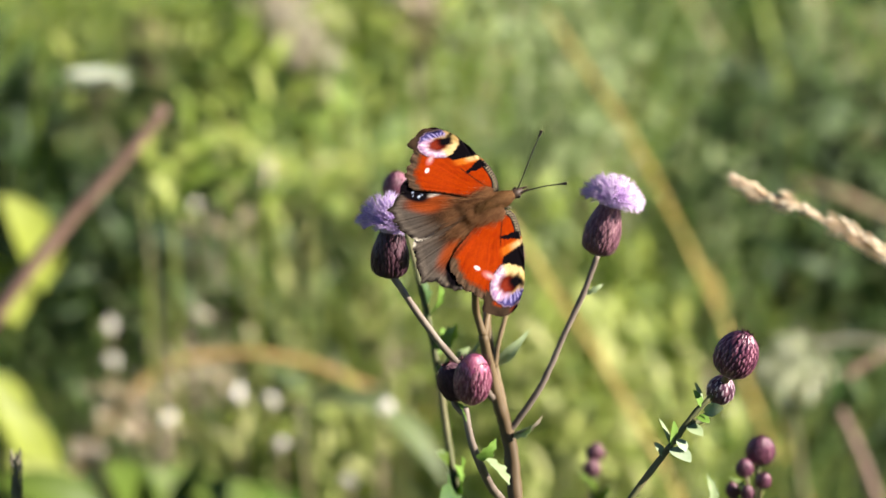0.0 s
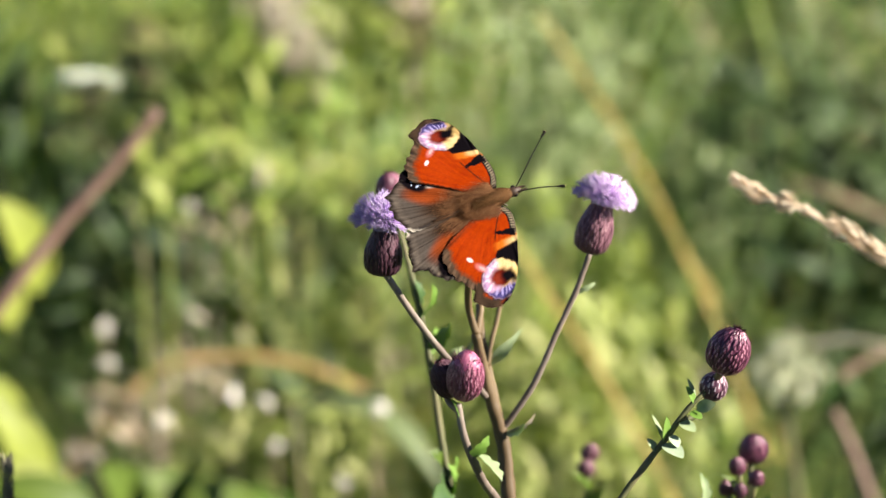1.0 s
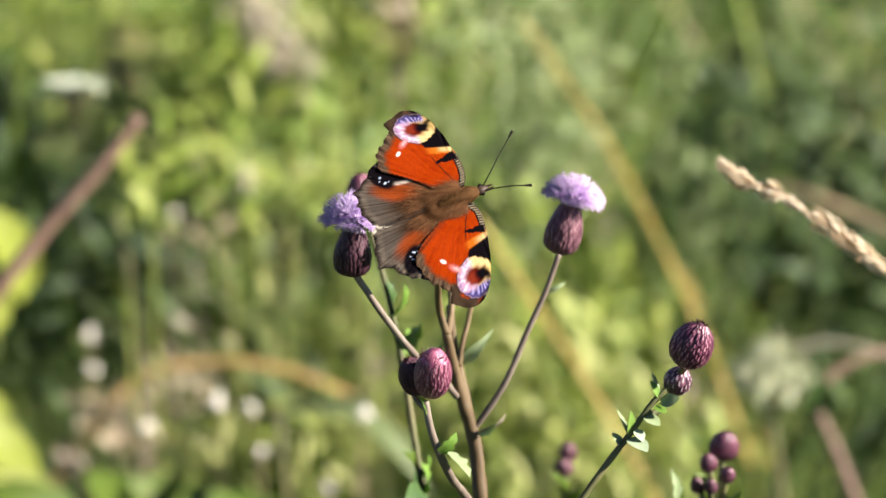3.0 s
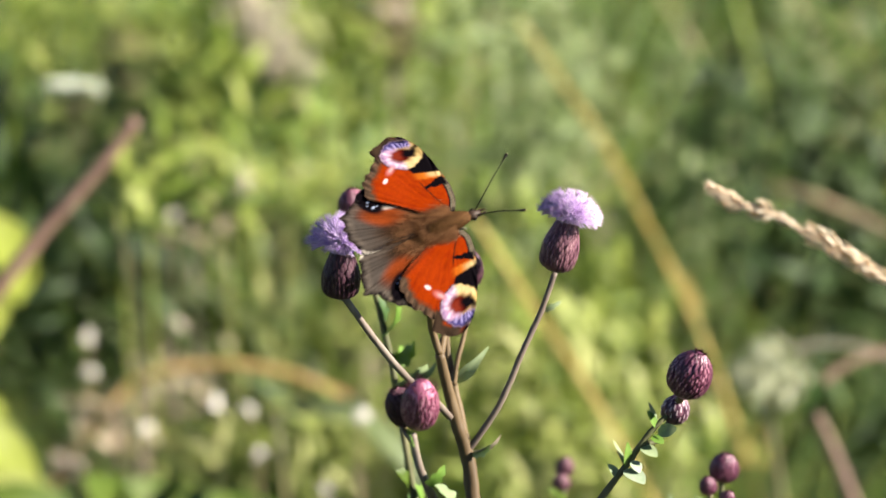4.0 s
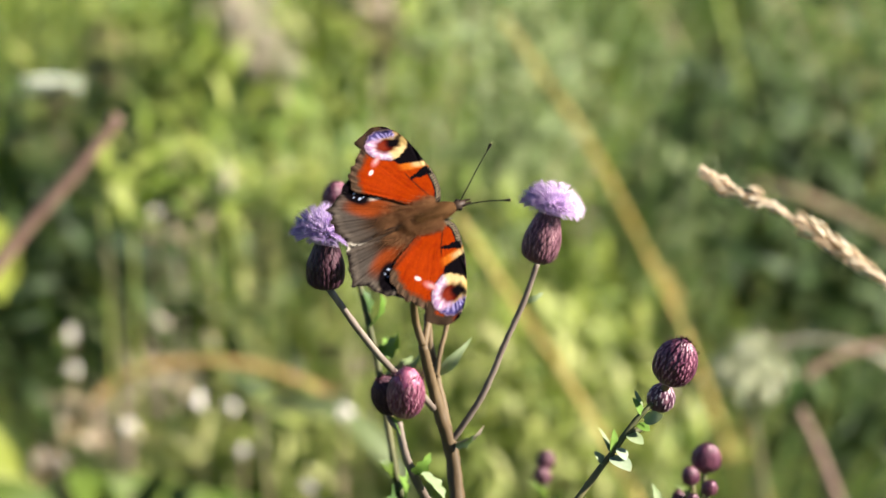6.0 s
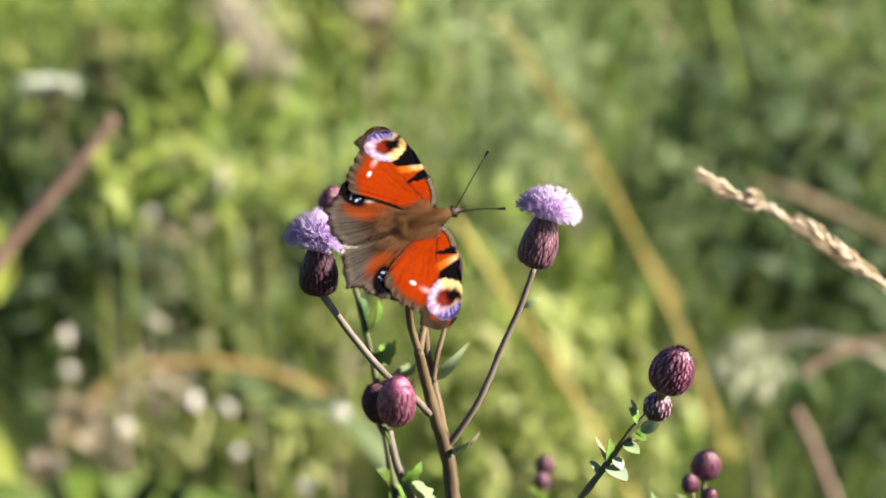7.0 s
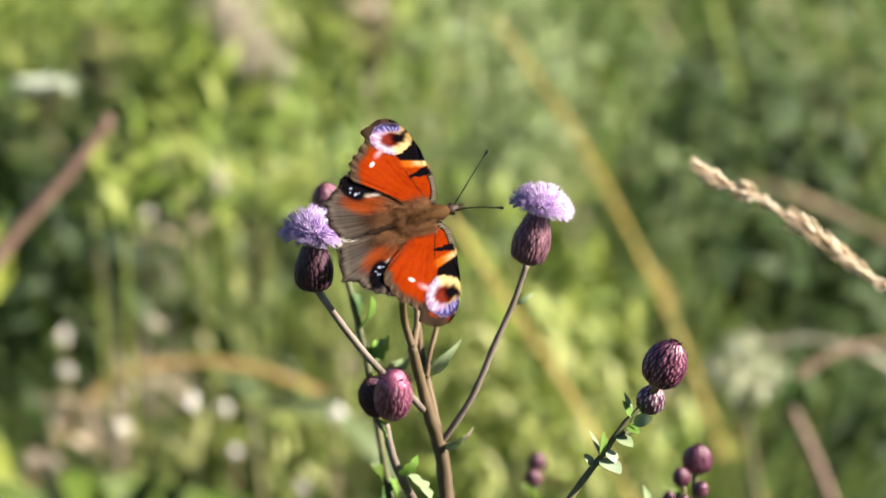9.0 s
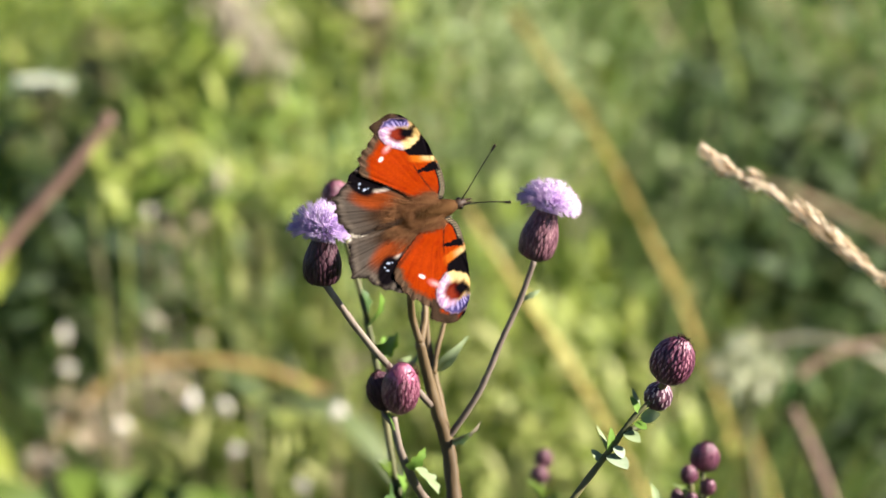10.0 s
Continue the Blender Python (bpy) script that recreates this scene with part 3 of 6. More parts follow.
for i, (r, t, w, m) in enumerate((
        ((-0.0049, 0.0845, 0.7631), (-0.0015, 0.0815, 0.7740), 0.0055, THISTLE_LEAF), ((-0.0054, 0.0850, 0.7656), (-0.0071, 0.0846, 0.7743), 0.0045, DARK_LEAF),
        ((-0.0032, 0.0829, 0.7548), (0.0037, 0.0743, 0.7632), 0.0055, BROAD), ((-0.0027, 0.0824, 0.7523), (-0.0003, 0.0887, 0.7587), 0.0045, THISTLE_LEAF),
        ((-0.0015, 0.0816, 0.7481), (0.0111, 0.0738, 0.7606), 0.0075, DARK_LEAF), ((-0.0014, 0.0813, 0.7465), (0.0078, 0.0828, 0.7544), 0.006, PALE_LEAF),
        ((0.0019, 0.0758, 0.7182), (-0.0027, 0.0719, 0.7245), 0.005, BROAD), ((0.0027, 0.0751, 0.7149), (0.0052, 0.0717, 0.7236), 0.004, THISTLE_LEAF),
        ((0.0027, 0.0748, 0.7133), (-0.0032, 0.0542, 0.7118), 0.0085, DARK_LEAF), ((0.0036, 0.0742, 0.7099), (0.0027, 0.0663, 0.7221), 0.0055, THISTLE_LEAF))):
    blade(slim_thistle, r, t, w, m, up=(1.0, -0.45, 0.5), round_tip=0.3)

# ---- thistle with a pair of buds ----
BASE_PAIR = (0.03, 0.01, 0.0)
pair_thistle = thing("thistle", BASE_PAIR, "leaning thistle shoot with a large and a small plum bud", "thistle", "thistles")
stem(pair_thistle, [(0.03, 0.01, -0.01), (0.035, 0.01, 0.35), (0.042, 0.012, 0.6), (0.0467, -0.0145, 0.7256), (0.0529, -0.0127, 0.7347), (0.0629, -0.0102, 0.7476), (0.0704, -0.0083, 0.7572), (0.0742, -0.0067, 0.7604)], 0.0013, 0.0007, 18, GREEN_STEM)
stem(pair_thistle, [(0.0668, -0.0092, 0.7527), (0.0708, -0.0070, 0.7533), (0.0753, -0.0041, 0.7578)], 0.0009, 0.0011, 19, GREEN_STEM)
stem(pair_thistle, [(0.0744, -0.0038, 0.7597), (0.0775, -0.0068, 0.7648), (0.0790, -0.0112, 0.7685)], 0.0012, 0.0012, 20)
thistle_head(pair_thistle, (0.0801, -0.0114, 0.7729), (0.42, -0.1, 1), 0.0114, 0.0132, 0.0, BRACT, STREAK, FLORET, 21, label="large plum closed bud")
thistle_head(pair_thistle, (0.0765, -0.0044, 0.7614), (0.25, -0.12, 1), 0.0076, 0.0080, 0.0, BRACT_STRIPED, STREAK_WHITE, FLORET, 22, rows=0.3, label="small striped closed bud")
for r, t, w, m in (((0.0712, -0.0083, 0.7575), (0.0684, -0.0094, 0.7626), 0.0020, THISTLE_LEAF), ((0.0712, -0.0081, 0.7583), (0.0690, -0.0066, 0.7642), 0.0014, PALE_LEAF),
                   ((0.0716, -0.0090, 0.7562), (0.0768, -0.0104, 0.7578), 0.0030, PALE_LEAF), ((0.0700, -0.0092, 0.7552), (0.0730, -0.0110, 0.7536), 0.0026, THISTLE_LEAF),
                   ((0.0672, -0.0096, 0.7526), (0.0712, -0.0122, 0.7502), 0.0034, PALE_LEAF), ((0.0629, -0.0103, 0.7469), (0.0631, -0.0115, 0.7545), 0.0024, THISTLE_LEAF),
                   ((0.0626, -0.0103, 0.7472), (0.0592, -0.0098, 0.7545), 0.0012, PALE_LEAF), ((0.0628, -0.0112, 0.7466), (0.0676, -0.0158, 0.7436), 0.0046, SILVER_LEAF),
                   ((0.0646, -0.0110, 0.7490), (0.0664, -0.0130, 0.7460), 0.0030, SILVER_LEAF), ((0.0608, -0.0108, 0.7444), (0.0578, -0.0104, 0.7480), 0.0022, PALE_LEAF)):
    blade(pair_thistle, r, t, w * 1.1, m, up=(SUN.x, SUN.y - 0.9, SUN.z + 0.3), lobes=0, fold=0.1, sag=0.06, round_tip=0.4)

# ---- cluster of small buds behind ----
BASE_CLUSTER = (0.1, 0.12, 0.0)
cluster_thistle = thing("thistle", BASE_CLUSTER, "small thistle top with a cluster of round purple buds", "thistle", "thistles")
HUB = (0.0941, 0.0822, 0.6990)
stem(cluster_thistle, [(0.1, 0.12, -0.01), (0.098, 0.12, 0.4), HUB], 0.002, 0.0014, 23, GREEN_STEM)
for i, (c, w, h, ax, m) in enumerate((
        ((0.0959, 0.0865, 0.7211), 0.0086, 0.0088, (0.15, -0.1, 1), BRACT), ((0.0907, 0.0807, 0.7172), 0.0052, 0.0056, (-0.2, -0.1, 1), BRACT),
        ((0.0959, 0.0751, 0.7148), 0.0046, 0.005, (0.3, -0.2, 1), BRACT), ((0.0877, 0.0843, 0.7094), 0.0045, 0.005, (-0.3, 0, 1), BRACT_DARK),
        ((0.0902, 0.0647, 0.7138), 0.004, 0.0046, (0, -0.2, 1), BRACT_DARK))):
    foot = Vector(c) - Vector(ax).normalized() * h * 0.5
    stem(cluster_thistle, [HUB, (Vector(HUB) * 0.4 + foot * 0.6) + Vector((0, 0, -0.002)), foot], 0.0009, 0.0008, 24 + i, GREEN_STEM)
    thistle_head(cluster_thistle, c, ax, w, h, 0.0, m, STREAK, FLORET, 30 + i, label="round plum bud")
for r, t, w in (((0.0932, 0.0835, 0.7057), (0.0847, 0.0753, 0.7157), 0.003), ((0.0941, 0.0832, 0.7040), (0.0937, 0.0754, 0.7162), 0.005), ((0.0915, 0.0832, 0.7040), (0.0881, 0.0848, 0.7124), 0.004),
                ((0.0946, 0.0830, 0.7032), (0.1000, 0.0746, 0.7119), 0.004)):
    blade(cluster_thistle, r, t, w, BROAD, up=(1, -0.5, 0.4))
shoot = thing("thistle_shoot", (0.075, 0.1, 0.0), "pale green leafy thistle shoot without buds", "thistle", "thistles")
stem(shoot, [(0.075, 0.1, -0.01), (0.076, 0.1, 0.5), (0.0787, 0.0542, 0.7118)], 0.0014, 0.0008, 40, GREEN_STEM)
blade(shoot, (0.0787, 0.0540, 0.7110), (0.0767, 0.0513, 0.7232), 0.0035, PALE_LEAF, up=(0.6, -0.8, 0.3))
blade(shoot, (0.0787, 0.0540, 0.7110), (0.0803, 0.0554, 0.7180), 0.003, BROAD, up=(0.6, -0.8, 0.3))

# ---- far small thistle ----
BASE_FAR = (0.05, 0.22, 0.0)
far_thistle = thing("thistle", BASE_FAR, "small thistle with two faded mauve buds", "thistle", "thistles")
stem(far_thistle, [(0.05, 0.22, -0.01), (0.05, 0.22, 0.4), (0.0492, 0.1890, 0.6716), (0.0500, 0.1918, 0.6863)], 0.0018, 0.001, 41, GREEN_STEM)
thistle_head(far_thistle, (0.0507, 0.1932, 0.6935), (0.05, -0.1, 1), 0.0058, 0.0062, 0.0, BRACT_VASE, STREAK_VASE, FLORET, 42, label="faded mauve bud")
thistle_head(far_thistle, (0.0492, 0.1874, 0.6896), (-0.1, -0.2, 1), 0.0058, 0.0056, 0.0, BRACT_VASE, STREAK_VASE, FLORET, 43, label="faded mauve bud")
for r, t, w in (((0.0496, 0.1904, 0.6789), (0.0436, 0.1822, 0.6892), 0.005), ((0.0496, 0.1902, 0.6780), (0.0542, 0.1818, 0.6870), 0.006), ((0.0492, 0.1900, 0.6771), (0.0470, 0.1818, 0.6870), 0.007)):
    blade(far_thistle, r, t, w, BROAD, up=(1, -0.5, 0.4))


# ---- pale grass stalk reaching in ----
BASE_STRAW = (0.215, 0.10, 0.0)
NECK = (0.1674, 0.1334, 0.7526)
grass_stalk = thing("grass_stalk", BASE_STRAW, "dry straw-coloured grass stalk with a bent seed panicle", "grass stalk")
stem(grass_stalk, [(0.215, 0.10, -0.01), (0.213, 0.1, 0.4), (0.20, 0.1, 0.64), NECK], 0.0014, 0.0009, 44, STRAW)
rng = random.Random(45)
axis_pts = [Vector(q) - Vector(NECK) for q in (NECK, (0.1515, 0.1354, 0.7630), (0.1387, 0.1370, 0.7709), (0.1223, 0.1389, 0.7808), (0.1090, 0.1401, 0.7870), (0.1002, 0.1406, 0.7894), (0.0920, 0.1414, 0.7940))]
line = curve(axis_pts, 12)
sh = Shape()
tube(sh, axis_pts, 0.0009, 0.0004, 6, 8)
panicle = new("panicle", mesh_of("panicle", sh.v, sh.f, STRAW))
panicle.parent = grass_stalk
panicle.location = Vector(NECK) - Vector(BASE_STRAW)
sh = Shape()
for i in range(10, len(line) - 1):
    d = (line[i + 1] - line[i]).normalized()
    a, b, _ = frame_of(d)
    dense = 0.15 + 1.1 * max(0, math.sin(i * 0.30 + math.sin(i * 0.13) * 2)) ** 2 + (0.15 if i < 60 else 0)
    for k in range(int(3 + 6 * max(0, dense))):
        t = rng.uniform(0, 2 * math.pi)
        o = a * math.cos(t) + b * math.sin(t)
        p = line[i] + o * 0.0019 * rng.random() * (0.2 + dense)
        leaf(sh, p, p + (d * 0.9 + o * rng.uniform(0.03, 0.28)) * rng.uniform(0.003, 0.006), 0.0012, up=o + d * rng.uniform(-0.5, 0.5), sag=0.1, fold=0.4, steps=3)
husks = new("husk_cover", mesh_of("husk_cover", sh.v, sh.f, STRAW_HUSK))
husks.parent = panicle

# ---- grey grass spike ----
spike = thing("grass_spike", (-0.13, 0.12, 0.0), "thin grey-brown grass spike", "grass stalk")
sh = Shape()
tube(sh, [(-0.13, 0.12, -0.01), (-0.131, 0.12, 0.4), (-0.1284, 0.0832, 0.7040), (-0.1289, 0.0861, 0.7187)], 0.0009, 0.0003, 6, 8)
part("stem", sh, GREEN_STEM, spike)
sh = Shape()
p0, p1 = Vector((-0.1284, 0.0821, 0.6981)), Vector((-0.1289, 0.0861, 0.7187))
for i in range(60):
    t = i / 60
    o = Vector((math.cos(i * 2.4), math.sin(i * 2.4), 0))
    p = p0.lerp(p1, t) + o * 0.0005
    leaf(sh, p, p + (Vector((0, 0, 1)) + o * 0.25) * 0.0042, 0.0011, up=o, sag=0.1, fold=0.5, steps=3)
part("husk_cover", sh, GREY_SPIKE, spike)

# ---- butterfly: x ahead, y to its left, z up from its back, in millimetres ----
MM = 0.000975
HINGE = (2.0, 1.5)


def step(a, b, x):
    t = np.clip((x - a) / (b - a), 0, 1)
    return t * t * (3 - 2 * t)


def blot(x, y, cx, cy, rx, ry, turn=0.0, soft=0.18):
    """1 inside an oval, 0 outside."""
    c, s = math.cos(radians(turn)), math.sin(radians(turn))
    u, v = (x - cx) * c + (y - cy) * s, -(x - cx) * s + (y - cy) * c
    return 1 - step(1 - soft, 1 + soft, np.sqrt((u / rx) ** 2 + (v / ry) ** 2))


def over(col, mask, tint):
    return col + (np.array(tint) - col) * mask[:, None]


def ripple(x, y, k, seed=0.0):
    """Soft irregular numbers about 0, at k waves a millimetre."""
    return (np.sin(k * (x + 0.7 * y) + seed) + np.sin(k * 1.7 * (y - 0.5 * x) + 1.3 + seed) + np.sin(k * 2.9 * (x * 0.8 + y) + 2.1 * seed)) / 3


ORANGE, UMBER, TAUPE = (0.25, 0.0245, 0.0016), (0.085, 0.032, 0.012), (0.075, 0.045, 0.028)
INK, CREAM, MAROON = (0.004, 0.003, 0.004), (0.45, 0.315, 0.14), (0.085, 0.008, 0.004)


def streaks(x, y, root, count, seed):
    """Fine light and dark rays that run out from the wing's root."""
    rng = np.random.RandomState(seed)
    table = rng.uniform(-1, 1, count + 2)
    fan = np.clip((np.arctan2(y - root[1], x - root[0]) + 0.6) / 4.4, 0, 1) * count
    k = fan.astype(int)
    f = fan - k
    return table[k] * (1 - f) + table[k + 1] * f


def forewing_colours(x, y, edge, along, rim, outer=None):
    """edge: millimetres inside the margin; along: 0 to 1 round the outline; rim: the scalloped outer margin; outer: how far
    out the marks of this wing lie, as two rows of millimetres."""
    w = ripple(x, y, 1.9) * 0.5
    true_y = y
    if outer:
        y = np.interp(y, *outer)
    col = np.tile(np.array(ORANGE), (len(x), 1))
    col = over(col, 0.45 * step(-0.2, 0.8, ripple(x, y, 0.9, 2.0)), (0.18, 0.012, 0.002))
    col = over(col, 0.5 * blot(x, y, -7.5, 15.0, 6.5, 4.0, 60, 0.6), (0.29, 0.03, 0.003))
    col = over(col, 0.35 * step(10, 18, y) * step(-2, 3, x), (0.38, 0.062, 0.005))
    # thin veins, then the dark main vein from the root to the first dark patch
    for ang in (96, 107, 117, 126, 134):
        c, s = math.cos(radians(ang)), math.sin(radians(ang))
        off = np.abs((x - 2) * s - (y - 1.5) * c + 0.5 * np.sin(y * 0.16))
        col = over(col, (1 - step(0.03, 0.16, off)) * step(6, 12, np.hypot(x, y)) * 0.3, (0.10, 0.010, 0.004))
    off = np.abs(x - 2.5 + 0.38 * (y - 4) - 0.010 * (y - 8) ** 2)
    col = over(col, (1 - step(0.08, 0.26, off)) * (1 - step(13, 14.5, y)) * 0.9, (0.025, 0.010, 0.005))
    # brown towards the root and along the back edge
    col = over(col, (1 - step(2.0, 8.5, np.hypot(x, y) + w)) * 0.85, UMBER)
    back = step(0.84, 0.9, along)
    col = over(col, back * (1 - step(0.4, 2.4, edge + w)) * 0.7, (0.10, 0.022, 0.008))
    col = over(col, back * (1 - step(0.1, 0.5, edge)) * 0.9, (0.02, 0.010, 0.006))
    # scalloped outer margin: taupe with dark cross lines and a dark rim
    far = np.min(np.hypot(x[:, None] - rim[None, :, 0], true_y[:, None] - rim[None, :, 1]), axis=1)
    col = over(col, (1 - step(2.3, 3.6, far + w * 0.8)) * 0.8, (0.10, 0.030, 0.012))
    col = over(col, 1 - step(1.7, 2.5, far + w * 0.5), TAUPE)
    col = over(col, (1 - step(1.9, 2.4, far)) * step(0.72, 0.95, np.sin(along * 210)) * 0.8, (0.028, 0.017, 0.011))
    col = over(col, (1 - step(0.9, 1.5, far)) * step(0.3, 0.9, ripple(x, y, 3.1, 1.0)) * 0.6, (0.12, 0.080, 0.055))
    col = over(col, (1 - step(0.12, 0.5, far)) * 0.85, (0.022, 0.013, 0.009))
    # front edge: black, with cream cross ticks from the root to the first pale band
    front = 1 - step(0.36, 0.40, along)
    col = over(col, front * (1 - step(1.75, 2.0, edge + w * 0.2)) * (1 - step(13.5, 15.5, y)), INK)
    col = over(col, front * (1 - step(0.5, 0.9, edge)), INK)
    ticks = step(-0.15, 0.35, np.sin(true_y * 8.2 + 1.3 * edge)) * step(0.12, 0.3, edge) * (1 - step(1.25, 1.6, edge)) * (1 - step(14, 15, y)) * step(2.5, 4.0, y)
    col = over(col, front * ticks * 0.75, (0.34, 0.27, 0.18))
    # pale band between two dark patches that reach in from the front edge
    low = 16.25 - 0.31 * x
    inside = step(0.25, 0.7, edge)
    band = step(-2.3, -1.4, y - low + 0.3 * w) * (1 - step(0.0, 0.5, y - low)) * step(-2.6, 0.8, x)
    col = over(col, band * 0.9, (0.44, 0.115, 0.010))
    col = over(col, band * step(0.8, 3.4, x + 0.5 * w) * step(-1.9, -0.8, y - low), CREAM)
    col = over(col, inside * (1 - step(0.85, 1.1, np.abs(y - 11.7 - 0.05 * x + 0.5 * w) / np.maximum(0.05, 0.42 + 0.19 * np.clip(x, -1, 5)))) * step(-0.9, 0.1, x), INK)
    left_of = x + 1.1 + 0.5 * (y - 16.4) + 0.4 * w
    col = over(col, step(-0.2, 0.35, y - low) * step(-0.35, 0.35, left_of) * (1 - step(21, 22, y)), INK)
    # dark tip
    tip = step(0.34, 0.40, along) * (1 - step(0.50, 0.54, along))
    col = over(col, tip * (1 - step(2.0, 3.2, edge + w * 0.4)), (0.036, 0.022, 0.014))
    # eyespot: a cream crescent towards the front, pink and white outwards, blue-black at the top
    c, s = math.cos(radians(-21)), math.sin(radians(-21))
    wob = 0.3 * ripple(x, y, 1.1, 4.0)
    u, v = (x + 1.8) * c + (y - 23.2) * s + wob, -(x + 1.8) * s + (y - 23.2) * c - wob
    r = np.sqrt((u / 5.8) ** 2 + (v / 4.35) ** 2)
    disc = 1 - step(0.93, 1.04, r)
    fan = np.arctan2(v, u - 1.0)
    ray = step(-0.1, 0.7, np.sin(fan * 19 + 1.2 * ripple(x, y, 0.9)))
    pink = 1 - step(-1.6, 1.0, u + 0.35 * v)
    col = over(col, (1 - step(1.02, 1.13, r)) * (1 - step(0.5, 2.5, u)), (0.018, 0.012, 0.018))
    col = over(col, disc, (0.50, 0.33, 0.12))
    col = over(col, disc * blot(u, v, 3.4, -2.2, 3.0, 1.5, 30, 0.5) * 0.7, (0.60, 0.44, 0.22))
    col = over(col, disc * pink, (0.50, 0.30, 0.42))
    col = over(col, disc * pink * ray * step(0.4, 0.7, r) * 0.6, (0.66, 0.52, 0.60))
    col = over(col, disc * (1 - step(-5.0, -3.0, u)) * (1 - ray) * 0.55, (0.20, 0.10, 0.24))
    col = over(col, disc * pink * step(0.2, 0.8, ripple(x, y, 1.5, 3.0)) * 0.8, (0.74, 0.62, 0.68))
    col = over(col, disc * step(0.78, 0.95, r) * pink * 0.6, (0.10, 0.06, 0.15))
    top = disc * step(1.3, 2.5, v + 0.25 * w + 0.12 * (-u)) * (1 - step(2.0, 3.6, u))
    col = over(col, top, (0.05, 0.04, 0.13))
    col = over(col, top * ray * (1 - step(0.72, 0.9, r)) * 0.7, (0.36, 0.30, 0.56))
    col = over(col, disc * step(3.3, 4.0, v + 0.4 * w), (0.012, 0.010, 0.03))
    col = over(col, blot(u, v, 0.1, -0.3, 3.3, 1.95, 6, 0.35), MAROON)
    col = over(col, blot(u, v, -1.6, -0.4, 1.6, 1.2, 0, 0.6) * 0.5, (0.22, 0.03, 0.015))
    col = over(col, blot(u, v, 2.2, 0.35, 2.0, 1.45, 20, 0.4), INK)
    col = over(col, blot(u, v, 3.6, 1.9, 1.9, 0.8, 40, 0.5) * 0.9, INK)
    # pale spots
    col = over(col, blot(x, y, -9.3, 17.9, 0.85, 0.5, 30, 0.35), (0.70, 0.54, 0.50))
    col = over(col, blot(x, y, -6.6, 20.2, 1.7, 0.85, 28, 0.5) * 0.7, (0.48, 0.16, 0.15))
    col = over(col, blot(x, y, -6.4, 20.3, 0.8, 0.4, 28, 0.7) * 0.55, (0.66, 0.45, 0.47))
    return col * (1 + 0.08 * streaks(x, y, (2, 1), 420, 3))[:, None]


def hindwing_colours(x, y, edge, along, turn=0.0):
    """turn: degrees by which the marks lie nearer to the body."""
    w = ripple(x, y, 1.6) * 0.5
    c, s = math.cos(radians(-turn)), math.sin(radians(-turn))
    x, y = 1 + (x - 1) * c - (y - 1.4) * s, 1.4 + (x - 1) * s + (y - 1.4) * c
    dist = np.hypot(x, y)
    col = np.tile(np.array((0.050, 0.032, 0.022)), (len(x), 1))
    col = over(col, 0.7 * step(14, 23, dist + w), (0.068, 0.058, 0.050))
    fine = streaks(x, y, (1, 1.4), 300, 5)
    for ang in (129, 137, 145, 153, 161, 169, 177, 185):
        a, b = math.cos(radians(ang)), math.sin(radians(ang))
        off = np.abs((x - 1) * b - (y - 1.4) * a)
        col = over(col, (1 - step(0.04, 0.30, off)) * step(12, 19, dist) * 0.75, (0.020, 0.014, 0.011))
    # rust patch, brown hairy root, the body's shade painted dark beside it
    rust = blot(x, y, -14.0, 7.2, 7.5, 3.0, -26, 0.5)
    col = over(col, rust * 0.95, (0.15, 0.028, 0.006))
    col = over(col, blot(x, y, -17.0, 7.6, 4.0, 1.7, -26, 0.6) * 0.6, (0.19, 0.033, 0.007))
    col = over(col, (1 - step(6.0, 15.0, dist + 2 * w)) * 0.8, (0.105, 0.048, 0.020))
    col = over(col, blot(x, y, -12.5, 2.6, 5.5, 1.7, -8, 0.6) * 0.85, (0.030, 0.015, 0.008))
    # outer margin: pale corner in front, dark edge
    col = over(col, blot(x, y, -19.8, 14.2, 2.2, 1.2, -40, 0.5) * 0.75, (0.20, 0.150, 0.105))
    col = over(col, step(0.26, 0.32, along) * (1 - step(0.82, 0.86, along)) * (1 - step(0.15, 1.1, edge)) * 0.9, (0.014, 0.010, 0.008))
    col = over(col, step(0.3, 0.36, along) * (1 - step(0.8, 0.84, along)) * step(0.9, 1.4, edge) * (1 - step(2.0, 3.0, edge)) * 0.35, (0.12, 0.095, 0.075))
    # light caught by the inner edge towards the tail, painted as a pale line
    col = over(col, step(0.80, 0.84, along) * (1 - step(0.4, 1.0, edge)) * step(19, 22, dist), (0.62, 0.54, 0.44))
    # eyespot under the forewing, with blue dust and a pale streak
    col = over(col, blot(x, y, -12.2, 10.0, 3.4, 0.95, -6, 0.5) * 0.95, (0.42, 0.36, 0.31))
    col = over(col, blot(x, y, -17.6, 12.8, 4.8, 2.7, -52, 0.2), INK)
    col = over(col, blot(x, y, -14.2, 11.6, 4.2, 1.3, -24, 0.35), INK)
    for cx, cy, rr in ((-17.6, 12.6, 0.42), (-16.7, 10.7, 0.5), (-18.1, 11.6, 0.25), (-15.6, 10.8, 0.28)):
        col = over(col, blot(x, y, cx, cy, rr, rr * 0.55, 20, 0.5), (0.30, 0.34, 0.46))
    return col * (1 + 0.32 * fine)[:, None]


